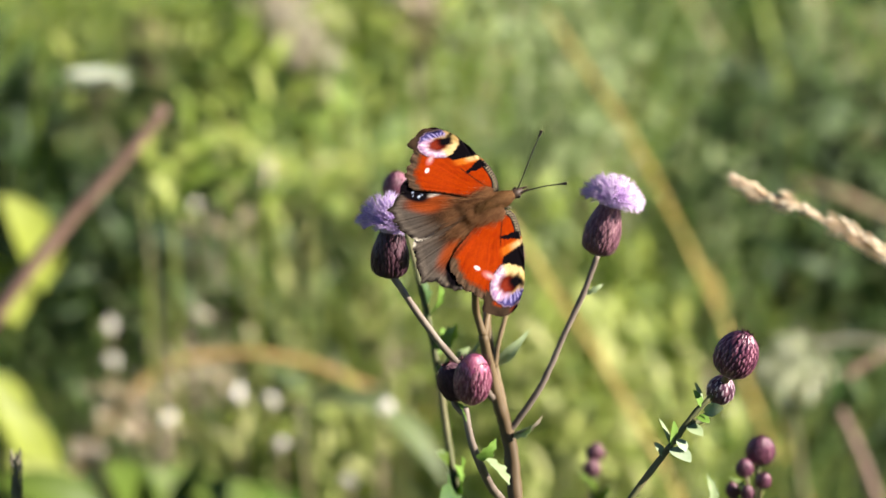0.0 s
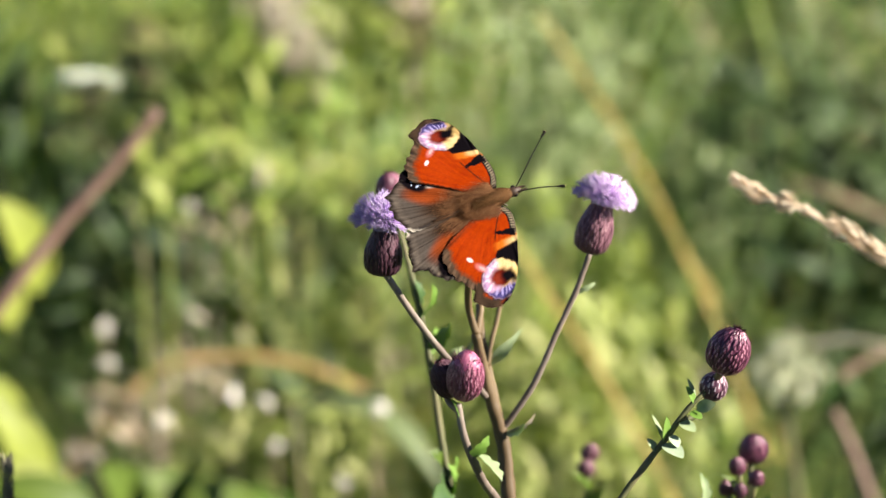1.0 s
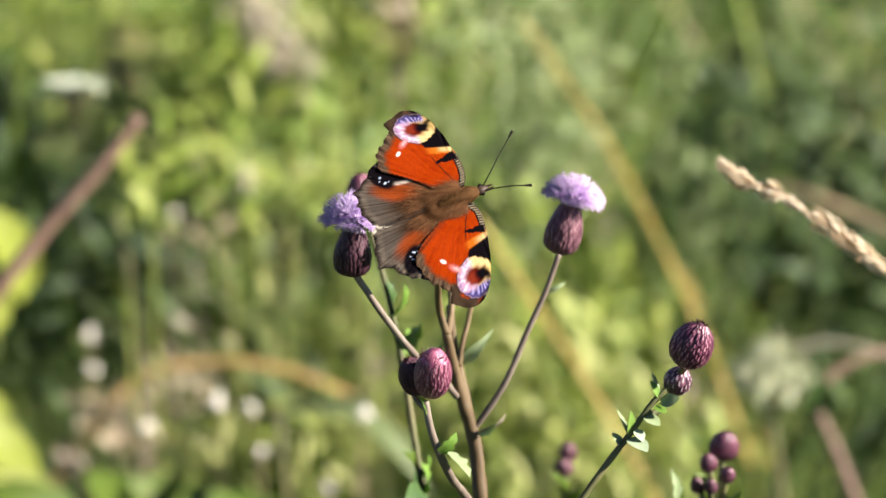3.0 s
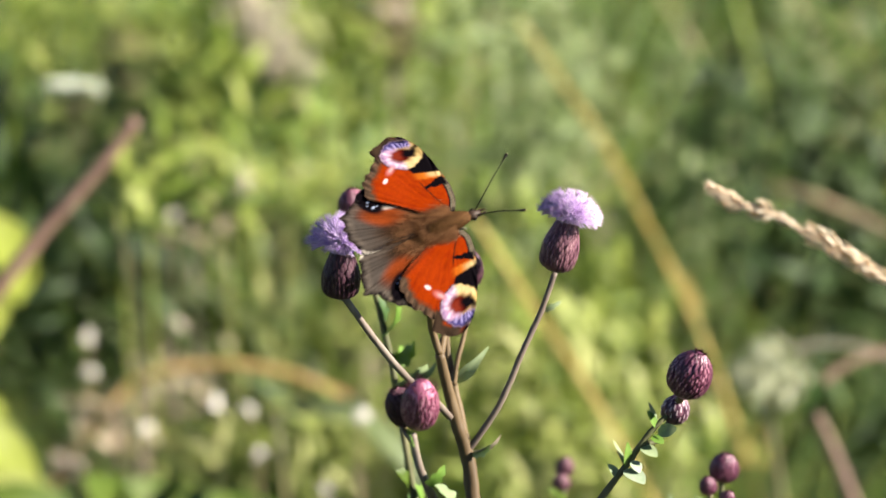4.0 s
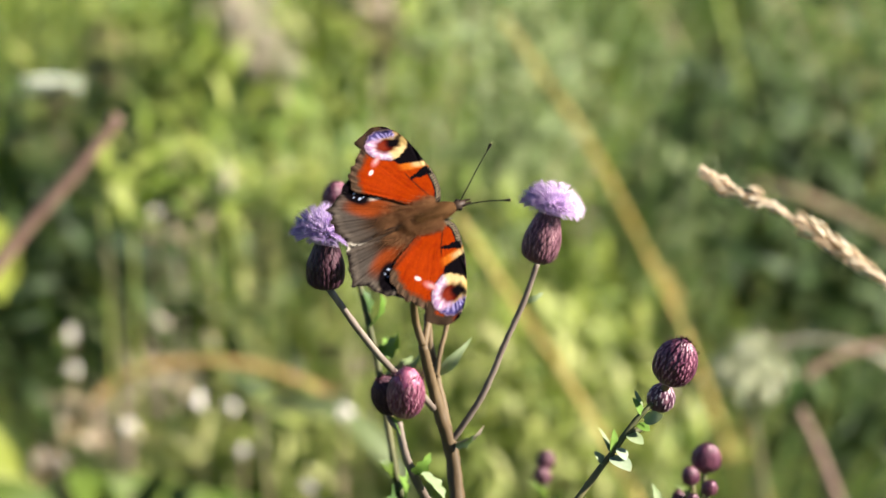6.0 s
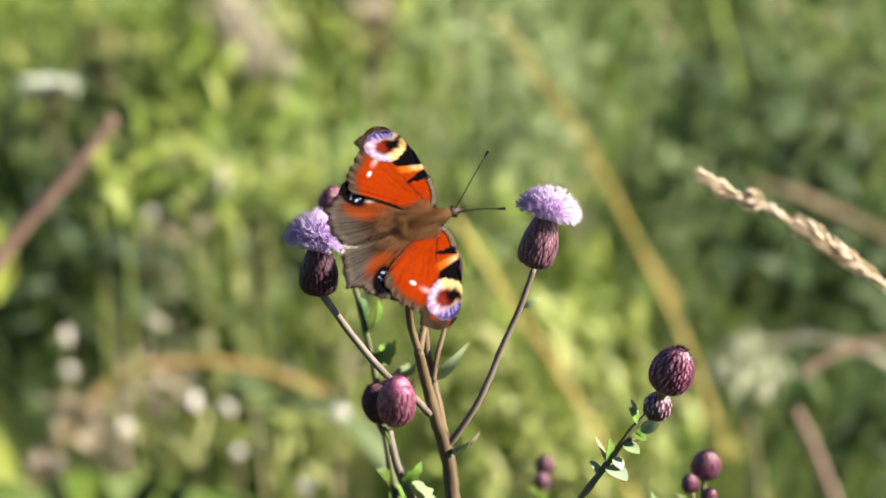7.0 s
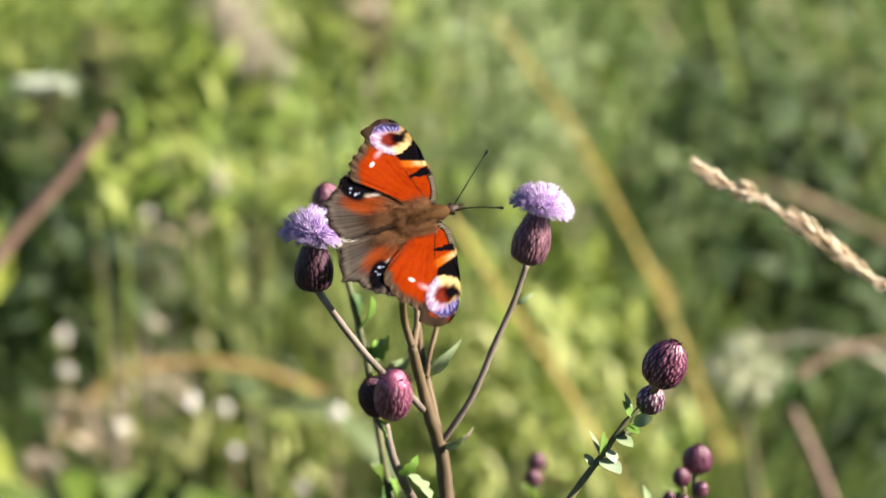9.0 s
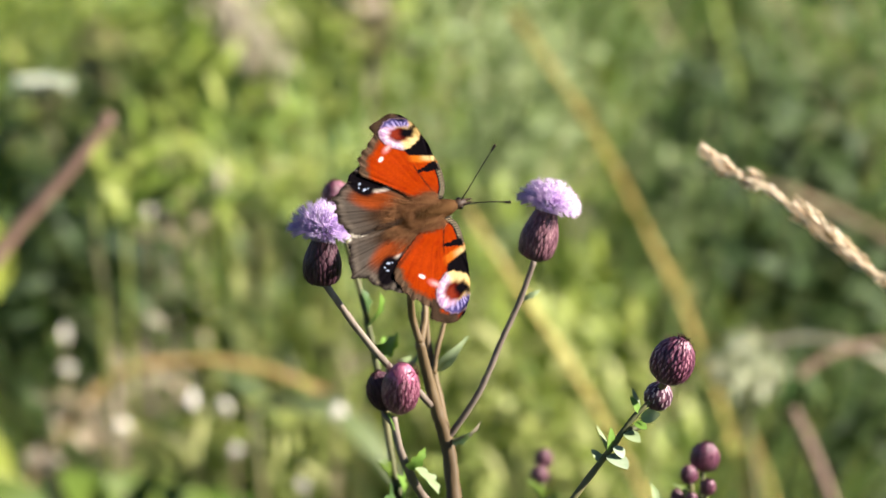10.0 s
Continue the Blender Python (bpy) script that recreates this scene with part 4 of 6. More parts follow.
FORE_EDGE_LEFT = ((4.4, 2.6), (5.9, 5.4), (6.4, 8.4), (6.4, 10.8), (6.0, 13.1), (5.5, 15.5), (4.9, 19.1), (4.2, 21.5), (2.1, 26.1), (0.5, 27.8), (-1.5, 29.0),
                  (-3.4, 29.3), (-6.4, 28.4), (-9.7, 27.5), (-9.0, 26.2), (-9.5, 24.7), (-11.0, 23.9), (-12.0, 22.5), (-13.9, 21.8), (-14.6, 20.6),
                  (-15.9, 20.0), (-15.7, 18.4), (-16.5, 16.8), (-16.2, 15.3), (-13.4, 13.1), (-9.0, 9.8), (-3.0, 4.0))
FORE_EDGE_RIGHT = ((4.2, 2.5), (5.6, 4.4), (6.0, 7.4), (5.8, 10.2), (5.4, 12.8), (4.7, 16.2), (4.0, 19.3), (2.2, 24.6), (0.4, 27.8), (-1.6, 30.1), (-3.8, 31.3),
                   (-6.4, 31.5), (-9.0, 30.3), (-11.4, 29.1), (-10.4, 27.3), (-10.4, 25.7), (-11.8, 24.9), (-12.6, 23.3), (-14.6, 22.5), (-15.0, 20.8),
                   (-16.2, 19.4), (-16.1, 17.9), (-16.9, 16.2), (-16.5, 14.0), (-13.8, 10.8), (-9.0, 7.2), (-3.0, 3.0))
FARTHER_OUT = ((0, 9.5, 13, 18, 24, 31.4), (0, 11, 14.7, 18.9, 23.6, 29.4))
HIND_EDGE_LEFT = ((0, 3.2), (-4.5, 9.5), (-11, 16), (-15.5, 17.6), (-18.0, 16.6), (-19.8, 15.7), (-21.0, 13.9), (-22.9, 13.0), (-24.4, 11.6), (-26.9, 10.7),
                  (-26.0, 9.0), (-27.2, 7.1), (-26.4, 5.6), (-26.9, 4.4), (-25.8, 2.6), (-25.2, 1.0), (-24.0, -0.6), (-18, -1.6), (-11, -1.8), (-4, -0.4))
HIND_EDGE_RIGHT = ((0, 3.2), (-4.5, 9.5), (-11, 15), (-16, 17.3), (-19.2, 16.8), (-20.2, 15.4), (-22.3, 14.6), (-23.2, 13.0), (-24.6, 12.0), (-25.2, 10.1),
                   (-26.6, 9.2), (-29.5, 8.0), (-28.2, 5.4), (-28.0, 3.4), (-26.8, 1.4), (-26.2, -0.8), (-24.8, -2.6), (-18, -2.7), (-10, -2.2), (-3, -0.6))


def wing(name, edge_points, root, colours, side, parent, label):
    """A thin cambered wing: rays from its root to the outline, coloured by its pattern."""
    line = np.array([(p.x, p.y) for p in curve([(px, py, 0) for px, py in edge_points], 12)])
    n, m = len(line), 170
    along = np.linspace(0, 1, n)
    out = line - np.array(root)
    jag = 1 - 0.012 * (1 + np.sin(along * 190) * np.sin(along * 77)) * step(0.45, 0.5, along) * (1 - step(0.82, 0.88, along))
    out = out * jag[:, None]
    s = np.linspace(0.02, 1, m)
    pts = np.array(root) + s[:, None, None] * out[None]
    x, y = pts[..., 0].ravel(), pts[..., 1].ravel()
    al = np.broadcast_to(along, (m, n)).ravel()
    rim = pts[-1][::3]
    edge = np.min(np.hypot(x[:, None] - rim[None, :, 0], y[:, None] - rim[None, :, 1]), axis=1)
    fan = np.arctan2(y - root[1], x - root[0])
    reach = np.hypot(x, y)
    z = 0.010 * (y - 1.5) - 0.0016 * (y - 12) ** 2 + 0.20 + 0.05 * ripple(x, y, 0.45) + 0.010 * np.sin(fan * 46) * step(4, 16, reach)
    z = z + 0.22 * step(2.2, 0.0, edge) * np.sin(al * 95) * step(10, 18, reach)
    local = np.stack([x - HINGE[0], side * (y - HINGE[1]), z], 1) * MM
    grid = np.arange(m * n).reshape(m, n)
    top = np.stack([grid[:-1, :-1], grid[:-1, 1:], grid[1:, 1:], grid[1:, :-1]], -1).reshape(-1, 4)
    # the underside is coarser
    rows, cols = np.unique(np.append(np.arange(0, m, 13), m - 1)), np.arange(0, n, 6)
    pick = grid[np.ix_(rows, cols)]
    nv = m * n
    low = np.arange(pick.size).reshape(pick.shape) + nv
    under = np.stack([low[:-1, :-1], low[1:, :-1], low[1:, 1:], low[:-1, 1:]], -1).reshape(-1, 4)
    below = local[pick.ravel()] - np.array([0, 0, 0.00009])
    band = [(*grid[-1, c:c + 7].tolist(), int(low[-1, k + 1]), int(low[-1, k])) for k, c in enumerate(cols[:-1])]
    faces = top.tolist() + under.tolist() + [f[::-1] for f in band]
    if side > 0:
        faces = [f[::-1] for f in faces]
    me = mesh_of(name, np.concatenate([local, below]), faces, WING)
    col = np.clip(colours(x, y, edge, al), 0, 1)
    rgba = np.ones((nv + len(below), 4), dtype=np.float32)
    dark = np.array((0.03, 0.024, 0.022)) * (1 + 0.5 * ripple(x, y, 2.7))[pick.ravel(), None]
    rgba[:nv, :3], rgba[nv:, :3] = col, np.clip(dark, 0, 1)
    layer = me.color_attributes.new("pattern", "FLOAT_COLOR", "POINT")
    layer.data.foreach_set("color", rgba.ravel())
    ob = new(name, me)
    ob.parent = parent
    return tagged(ob, label)


def forewing(edge_points, side, outer=None):
    rim = np.array([(p.x, p.y) for p in curve([(px, py, 0) for px, py in edge_points[11:24]], 6)])
    return wing("forewing", edge_points, (2.0, 1.4), lambda x, y, e, a: forewing_colours(x, y, e, a, rim, outer), side, butterfly, "rust-red forewing with a lilac and cream eyespot")


def hindwing(edge_points, side, turn):
    return wing("hindwing", edge_points, (1.0, 1.4), lambda x, y, e, a: hindwing_colours(x, y, e, a, turn), side, butterfly, "grey-brown hindwing with a black and blue eyespot")


def wing_pose(side, sweep, raised, z):
    return pose(HINGE[0] * MM, side * HINGE[1] * MM, z, side * raised, 0, 0) @ pose(0, 0, 0, 0, 0, -side * sweep)


butterfly = tagged(new("butterfly"), "rust-red butterfly with lilac and cream eyespots, wings spread on a thistle", "butterfly")
butterfly.empty_display_size = 0.01
butterfly.matrix_basis = FLIGHT[0][1]


def own(name, shape, material, label="", parent=None):
    ob = new(name, mesh_of(name, [Vector(v) * MM for v in shape.v], shape.f, material))
    ob.parent = parent or butterfly
    return tagged(ob, label)


left_forewing, right_forewing = forewing(FORE_EDGE_LEFT, 1), forewing(FORE_EDGE_RIGHT, -1, FARTHER_OUT)
left_hindwing, right_hindwing = hindwing(HIND_EDGE_LEFT, 1, 0.0), hindwing(HIND_EDGE_RIGHT, -1, 8.0)


def lathe(shape, prof, squash=1.0, n=18, z=0.0):
    """A body along x from (x, radius) pairs."""
    verts, faces = [], []
    for x, r in prof:
        for k in range(n):
            t = 2 * math.pi * k / n
            verts.append((x, r * math.cos(t), z + r * squash * math.sin(t)))
    for i in range(len(prof) - 1):
        for k in range(n):
            faces.append((i * n + k, i * n + (k + 1) % n, (i + 1) * n + (k + 1) % n, (i + 1) * n + k))
    faces += [tuple(range(n))[::-1], tuple((len(prof) - 1) * n + k for k in range(n))]
    shape.add(verts, faces)


sh = Shape()
lathe(sh, [(-3.4, 0.9), (-2.6, 1.7), (-1, 2.0), (1, 2.2), (3, 2.1), (4.8, 1.8), (6.2, 1.4), (7.0, 1.0)], 0.95, z=-0.1)
thorax = own("thorax", sh, BODY)
sh = Shape()
lathe(sh, [(-16.0, 0.2), (-15.2, 0.5), (-13, 0.8), (-11, 1.0), (-8.5, 1.2), (-6, 1.4), (-4, 1.6), (-2.5, 1.6), (-1.5, 1.0)], 0.9, z=-0.9)
abdomen = own("abdomen", sh, BODY)
sh = Shape()
lathe(sh, [(6.4, 0.8), (7.2, 1.3), (8.2, 1.5), (9.2, 1.3), (10.0, 0.8), (10.6, 0.4)], 0.95, z=-0.2)
head = own("head", sh, BODY)
for side in (1, -1):
    sh = Shape()
    lathe(sh, [(-0.72, 0.1), (-0.5, 0.52), (0, 0.75), (0.5, 0.52), (0.72, 0.1)], 1.0, 12)
    eye = own("eye", sh, BLACK, "dark compound eye", head)
    eye.location = Vector((8.5, side * 1.05, 0.1)) * MM
    sh = Shape()
    tube(sh, [(9.2, side * 0.45, -0.3), (10.6, side * 0.5, -0.1), (12.2, side * 0.3, 0.3)], 0.6, 0.16, 7, 4)
    own("palp", sh, BODY, "dark pointed palp", head)
    sh = Shape()
    reach = ((8.8, 0.5, 0.7), (12.2, 3.4, 1.3), (16.2, 6.9, 1.6), (22.0, 11.6, 1.6)) if side > 0 else ((8.8, -0.5, 0.7), (12.6, -1.2, 1.3), (16.6, -2.1, 1.6), (20.8, -3.4, 1.6))
    tube(sh, reach, 0.2, 0.17, 7, 8)
    antenna = own("antenna", sh, BLACK, "thin dark antenna", head)
    e, b = Vector(reach[-1]), Vector(reach[-2])
    d = (e - b).normalized()
    sh = Shape()
    tube(sh, [e - d * 0.6, e, e + d * 0.9, e + d * 1.5], 0.24, 0.5, 8, 4)
    own("club", sh, BLACK, "", antenna)
    sh = Shape()
    tube(sh, [e + d * 1.5, e + d * 1.62, e + d * 1.72], 0.44, 0.2, 8, 3)
    own("club_tip", sh, CLUB_TIP, "pale tip", antenna)
    for k, (rx, kx, kz, fx, fy, fz) in enumerate(((3.8, 5.6, -2.4, 6.6, 2.2, -4.6), (1.5, 1.0, -3.4, 0.0, 3.2, -7.4), (-1, -3.5, -3.2, -5.2, 2.8, -7.2))):
        sh = Shape()
        tube(sh, [(rx, side * 1.2, -1.6), (kx, side * 2.6, kz), (fx, side * fy, fz)], 0.3, 0.14, 6, 6)
        own("leg", sh, LEG, "thin brown leg", thorax)
sh = Shape()
tube(sh, [(9.4, 0, -0.8), (10.2, 0, -2.4), (9.2, 0, -4.6), (7.6, 0, -6.8)], 0.16, 0.1, 6, 6)
own("proboscis", sh, BLACK, "", head)

# fur: fine hairs combed back over body and wing roots
rng = random.Random(7)
sh = Shape()


def hair(shape, p, d, ln, w):
    p, d = Vector(p), Vector(d).normalized()
    a, b, _ = frame_of(d)
    m, e = p + d * ln * 0.55 + Vector((0, 0, ln * 0.05)), p + d * ln - Vector((0, 0, ln * 0.08))
    shape.add([p - a * w, p + a * w, p + b * w, m - a * w * 0.7, m + a * w * 0.7, m + b * w * 0.7, e],
              [(0, 1, 4, 3), (1, 2, 5, 4), (2, 0, 3, 5), (3, 4, 6), (4, 5, 6), (5, 3, 6)])


# back of the body: dense, short, lying flat
for i in range(5200):
    x = rng.uniform(-3.6, 7.6)
    t = rng.gauss(math.pi / 2, 0.8)
    r = 2.12 * math.sqrt(max(0.05, 1 - ((x - 1.5) / 7.2) ** 2))
    o = Vector((0, math.cos(t), math.sin(t)))
    hair(sh, Vector((x, 0, -0.1)) + o * r * 0.97, Vector((-1.0, 0, 0)) + o * rng.uniform(0.02, 0.2) + Vector((0, o.y * 0.35 + rng.uniform(-0.15, 0.15), 0)), rng.uniform(1.4, 3.0), 0.024)
own("fur", sh, FUR, "short olive-brown fur", thorax)
sh = Shape()
for i in range(1900):
    x, y = rng.uniform(-5.5, 3.0), rng.gauss(0, 1.8)
    hair(sh, Vector((x, y, 1.75 - 0.05 * y * y + 0.11 * min(0, x))), Vector((-1, 0.11 * y + rng.uniform(-0.2, 0.2), rng.uniform(-0.16, -0.04))), rng.uniform(2.8, 6.2), 0.024)
own("fur", sh, ROOT_HAIR, "long combed back tawny hair", thorax)
sh = Shape()
for i in range(1500):
    x = rng.uniform(-15.5, -3)
    t = rng.gauss(math.pi / 2, 0.8)
    r = 1.2 * (1 - max(0, (-x - 7) / 14))
    o = Vector((0, math.cos(t), math.sin(t)))
    hair(sh, Vector((x, 0, -0.9)) + o * r * 0.95, Vector((-1, 0, 0)) + o * 0.15, rng.uniform(1.0, 2.4), 0.026)
own("fur", sh, ABDOMEN_HAIR, "dark brown fur", abdomen)
for side, w in ((1, left_hindwing), (-1, right_hindwing)):
    sh = Shape()
    for i in range(2200):
        x, y = rng.uniform(-13, 0.5), abs(rng.gauss(0, 2.5)) - 0.6
        y = min(y, 2.6 - x * 0.34)
        if rng.random() < step(3, 13, -x) * 0.85:
            continue
        p = Vector((x - HINGE[0], side * (y - HINGE[1]), 0.12 + 0.2 * rng.random()))
        hair(sh, p, Vector((-1, side * (0.05 + 0.085 * y) + rng.uniform(-0.1, 0.1), rng.uniform(-0.01, 0.03))), rng.uniform(2.6, 6.5), 0.022)
    own("fur", sh, ROOT_HAIR, "long tawny hair at the wing root", w)
for side, w in ((1, left_forewing), (-1, right_forewing)):
    sh = Shape()
    for i in range(700):
        x, y = rng.uniform(-4, 3.5), rng.uniform(0.8, 4.6)
        p = Vector((x - HINGE[0], side * (y - HINGE[1]), 0.2 + 0.15 * rng.random()))
        hair(sh, p, Vector((-0.9, side * (0.3 + 0.1 * y), rng.uniform(0.0, 0.06))), rng.uniform(1.4, 3.4), 0.020)
    own("fur", sh, ROOT_HAIR, "long tawny hair at the wing root", w)


# ---- meadow ----
ground_sh = Shape()
grid = [-1500, -400, -100, -30, -12, -8, -5, -3.5, -2, -1, 0, 1, 2, 3.5, 5, 8, 12, 30, 100, 400, 1500]
for gy in grid:
    for gx in grid:
        ground_sh.v.append((gx, gy, 0.03 * noise.noise((gx * 0.7, gy * 0.7, 0)) - 0.02 if abs(gx) < 20 and abs(gy) < 20 else -0.02))
k = len(grid)
ground_sh.f = [(j * k + i, j * k + i + 1, (j + 1) * k + i + 1, (j + 1) * k + i) for j in range(k - 1) for i in range(k - 1)]
ground = new("ground", mesh_of("ground", ground_sh.v, ground_sh.f, SOIL))
tagged(ground, "dark meadow soil under dense grass", "ground", kind="structure")


def blades(name, material, spots, label, category, segs=6):
    """Many grass blades in one mesh. spots: x, y, height, width, lean direction, lean, droop."""
    sp = np.array(spots)
    n = len(sp)
    t = np.linspace(0, 1, segs + 1)
    x0, y0, h, w, az, lean, droop = sp.T
    reach = h[:, None] * (lean[:, None] * t + droop[:, None] * t ** 3)
    zz = h[:, None] * (t - 0.35 * droop[:, None] * t ** 3)
    cx, cy = x0[:, None] + np.cos(az)[:, None] * reach, y0[:, None] + np.sin(az)[:, None] * reach
    turn = az + np.pi / 2 + np.random.uniform(-0.9, 0.9, n)
    wid = w[:, None] * 0.5 * np.clip(1.05 - t ** 2.2, 0.04, 1)
    sx, sy = np.cos(turn)[:, None] * wid, np.sin(turn)[:, None] * wid
    left, right = np.stack([cx - sx, cy - sy, zz], -1), np.stack([cx + sx, cy + sy, zz], -1)
    mid = np.stack([cx + np.cos(az)[:, None] * wid * 0.35, cy + np.sin(az)[:, None] * wid * 0.35, zz - wid * 0.2], -1)
    verts = np.stack([left, mid, right], 2).reshape(-1, 3)
    k = 3 * (segs + 1)
    one = []
    for i in range(segs):
        for c in range(2):
            one.append((3 * i + c, 3 * i + c + 1, 3 * i + c + 4, 3 * i + c + 3))
    faces = (np.arange(n)[:, None, None] * k + np.array(one)[None]).reshape(-1, 4)
    ob = new(name, mesh_of(name, verts.tolist(), faces.tolist(), material))
    return tagged(ob, label, category, kind="stuff")


# hollows where the growth is short and the soil shows: side angle, half width, and slopes at which they open
HOLLOWS = ((-0.086, 0.013, 0.222), (-0.118, 0.008, 0.175), (0.112, 0.010, 0.215), (0.078, 0.009, 0.172), (-0.066, 0.006, 0.152), (0.118, 0.006, 0.262))


def limit(x, y, h, rng):
    """Growth stays low near the thistles and in the hollows."""
    d = y + 0.97
    if 0 < d < 2.0:
        h = min(h, 0.975 - 0.272 * d - 0.03 * rng.random())
    for c, w, slope in HOLLOWS:
        if 1.2 < d < 6.2 and abs(x / d - c) < w:
            h = min(h, max(0.05, 0.985 - slope * d) * rng.uniform(0.6, 1.0))
    return max(h, 0.05)


def patch(x, y, s, seed):
    return noise.noise((x * s + seed, y * s - seed, seed * 0.37))


def field(count, seed, hmin, hmax, wmin, wmax, thresh, y0=-2.0, y1=8.5, scale=2.2, droop=0.5):
    rng = random.Random(seed)
    out = []
    while len(out) < count:
        y = y0 + (y1 - y0) * rng.random() ** 1.25
        half = 0.5 + 0.16 * max(0, y + 1)
        x = rng.uniform(-half, half) * 1.25
        if patch(x, y, scale, seed) < thresh + rng.uniform(-0.25, 0.25):
            continue
        h = rng.uniform(hmin, hmax)
        h = limit(x, y, h, rng)
        out.append((x, y, h, rng.uniform(wmin, wmax), rng.uniform(0, 2 * math.pi), rng.uniform(0.02, 0.4), rng.uniform(0, droop)))
    return out


def tall(count, seed, wmin, wmax, thresh, y0=0.98, y1=2.9, hmin=0.5, hmax=0.98):
    """The taller growth a metre and more behind the thistles."""
    rng = random.Random(seed)
    out = []
    while len(out) < count:
        y = rng.uniform(y0, y1)
        # about a third is shifted right, partly out of view, added to shade the hollows
        x = rng.uniform(-1, 1) * (0.12 + 0.16 * (y + 1)) + (0.9 * rng.random() if rng.random() < 0.35 else 0)
        if patch(x, y, 5.0, seed) < thresh or (y < 3.4 and any(abs(x / (y + 0.97) - c) < 3.0 * w for c, w, slope in HOLLOWS)):
            continue
        out.append((x, y, limit(x, y, rng.uniform(hmin, hmax), rng), rng.uniform(wmin, wmax), rng.uniform(0, 2 * math.pi), rng.uniform(0.02, 0.3), rng.uniform(0, 0.4)))
    return out


blades("tall_grass", GRASS, tall(620, 21, 0.005, 0.011, 0.0), "tall green meadow grass in the sun", "grass", 8)
blades("tall_bluish_grass", BLUE_GRASS, tall(420, 22, 0.006, 0.012, 0.02), "tall bluish green grass blades", "grass", 8)
blades("tall_dry_grass", DRY_GRASS, tall(220, 23, 0.003, 0.007, 0.05), "tall dry straw-coloured grass", "grass", 8)
blades("far_tall_grass", SHADE_GRASS, tall(900, 24, 0.006, 0.013, -0.15, 2.9, 4.8, 0.6, 0.95), "tall meadow grass farther off, toned dark for shade", "grass", 6)
blades("meadow_grass", SHADE_GRASS, field(9000, 3, 0.25, 0.62, 0.003, 0.008, -0.1), "dense green meadow grass", "grass")
blades("bluish_grass", BLUE_GRASS, field(3600, 5, 0.3, 0.66, 0.004, 0.010, 0.0), "bluish green broad grass blades", "grass")
blades("dry_grass", DRY_GRASS, field(1500, 8, 0.3, 0.66, 0.002, 0.005, 0.05), "dry straw-coloured grass", "grass")


def surround(count, seed, hmin, hmax, wmin, wmax):
    """The same meadow on all sides, lower where it is trodden."""
    rng = random.Random(seed)
    out = []
    while len(out) < count:
        r, a = 0.9 + 13 * rng.random() ** 1.3, rng.uniform(0, 2 * math.pi)
        x, y = r * math.cos(a), r * math.sin(a)
        if (-2.2 < y < 8.8 and abs(x) < 1.25 * (0.5 + 0.16 * max(0, y + 1)) + 0.12) or patch(x, y, 1.1, seed) < -0.25:
            continue
        if math.hypot(x, y + 0.97) < 0.7:
            continue
        out.append((x, y, rng.uniform(hmin, hmax) * (1 + 0.4 * patch(x, y, 0.6, 3.0)), rng.uniform(wmin, wmax) * (1 + 0.12 * r), rng.uniform(0, 2 * math.pi), rng.uniform(0.05, 0.5), rng.uniform(0, 0.7)))
    return out


blades("outer_meadow_grass", GRASS, surround(22000, 41, 0.16, 0.4, 0.006, 0.012), "green meadow grass all around", "grass", 4)
blades("outer_shade_toned_grass", SHADE_GRASS, surround(16000, 42, 0.12, 0.36, 0.008, 0.014), "dense green meadow grass all around", "grass", 4)
blades("outer_dry_grass", DRY_GRASS, surround(6000, 43, 0.2, 0.44, 0.004, 0.008), "dry straw-coloured grass all around", "grass", 4)


def weeds(name, material, count, seed, y0, y1, zmin, zmax, size, label, thresh=0.0):
    """Leafy herbs between the grass: stalks with leaves."""
    rng = random.Random(seed)
    sh = Shape()
    made = 0
    while made < count:
        y = rng.uniform(y0, y1)
        x = rng.uniform(-1, 1) * (0.35 + 0.17 * (y + 1))
        if patch(x, y, 2.8, seed) < thresh or (y > 0.5 and any(abs(x / (y + 0.97) - c) < 2.5 * w for c, w, slope in HOLLOWS)):
            continue
        made += 1
        h = limit(x, y, rng.uniform(zmin, zmax), rng) - 0.04
        top = Vector((x + rng.uniform(-0.06, 0.06), y + rng.uniform(-0.06, 0.06), h))
        tube(sh, [(x, y, -0.02), (x, y, h * 0.6), top], 0.002, 0.001, 4, 2)
        for k in range(rng.randint(9, 15)):
            s = rng.uniform(0.35, 1)
            p = Vector((x, y, 0)).lerp(top, s)
            t = rng.uniform(0, 6.28)
            ln = size * rng.uniform(0.5, 1.2)
            q = p + Vector((math.cos(t), math.sin(t), rng.uniform(-0.1, 0.9))) * ln
            leaf(sh, p, q, ln * rng.uniform(0.3, 0.55), sag=0.2, steps=4)
    ob = new(name, mesh_of(name, sh.v, sh.f, material))
    return tagged(ob, label, "weeds", kind="stuff")


weeds("weeds", WEED, 330, 12, 0.75, 4.6, 0.3, 0.62, 0.06, "yellow-green leafy meadow herbs")
weeds("low_weeds", GRASS, 160, 13, -1.2, 0.6, 0.2, 0.42, 0.06, "low green leafy meadow herbs", -0.4)

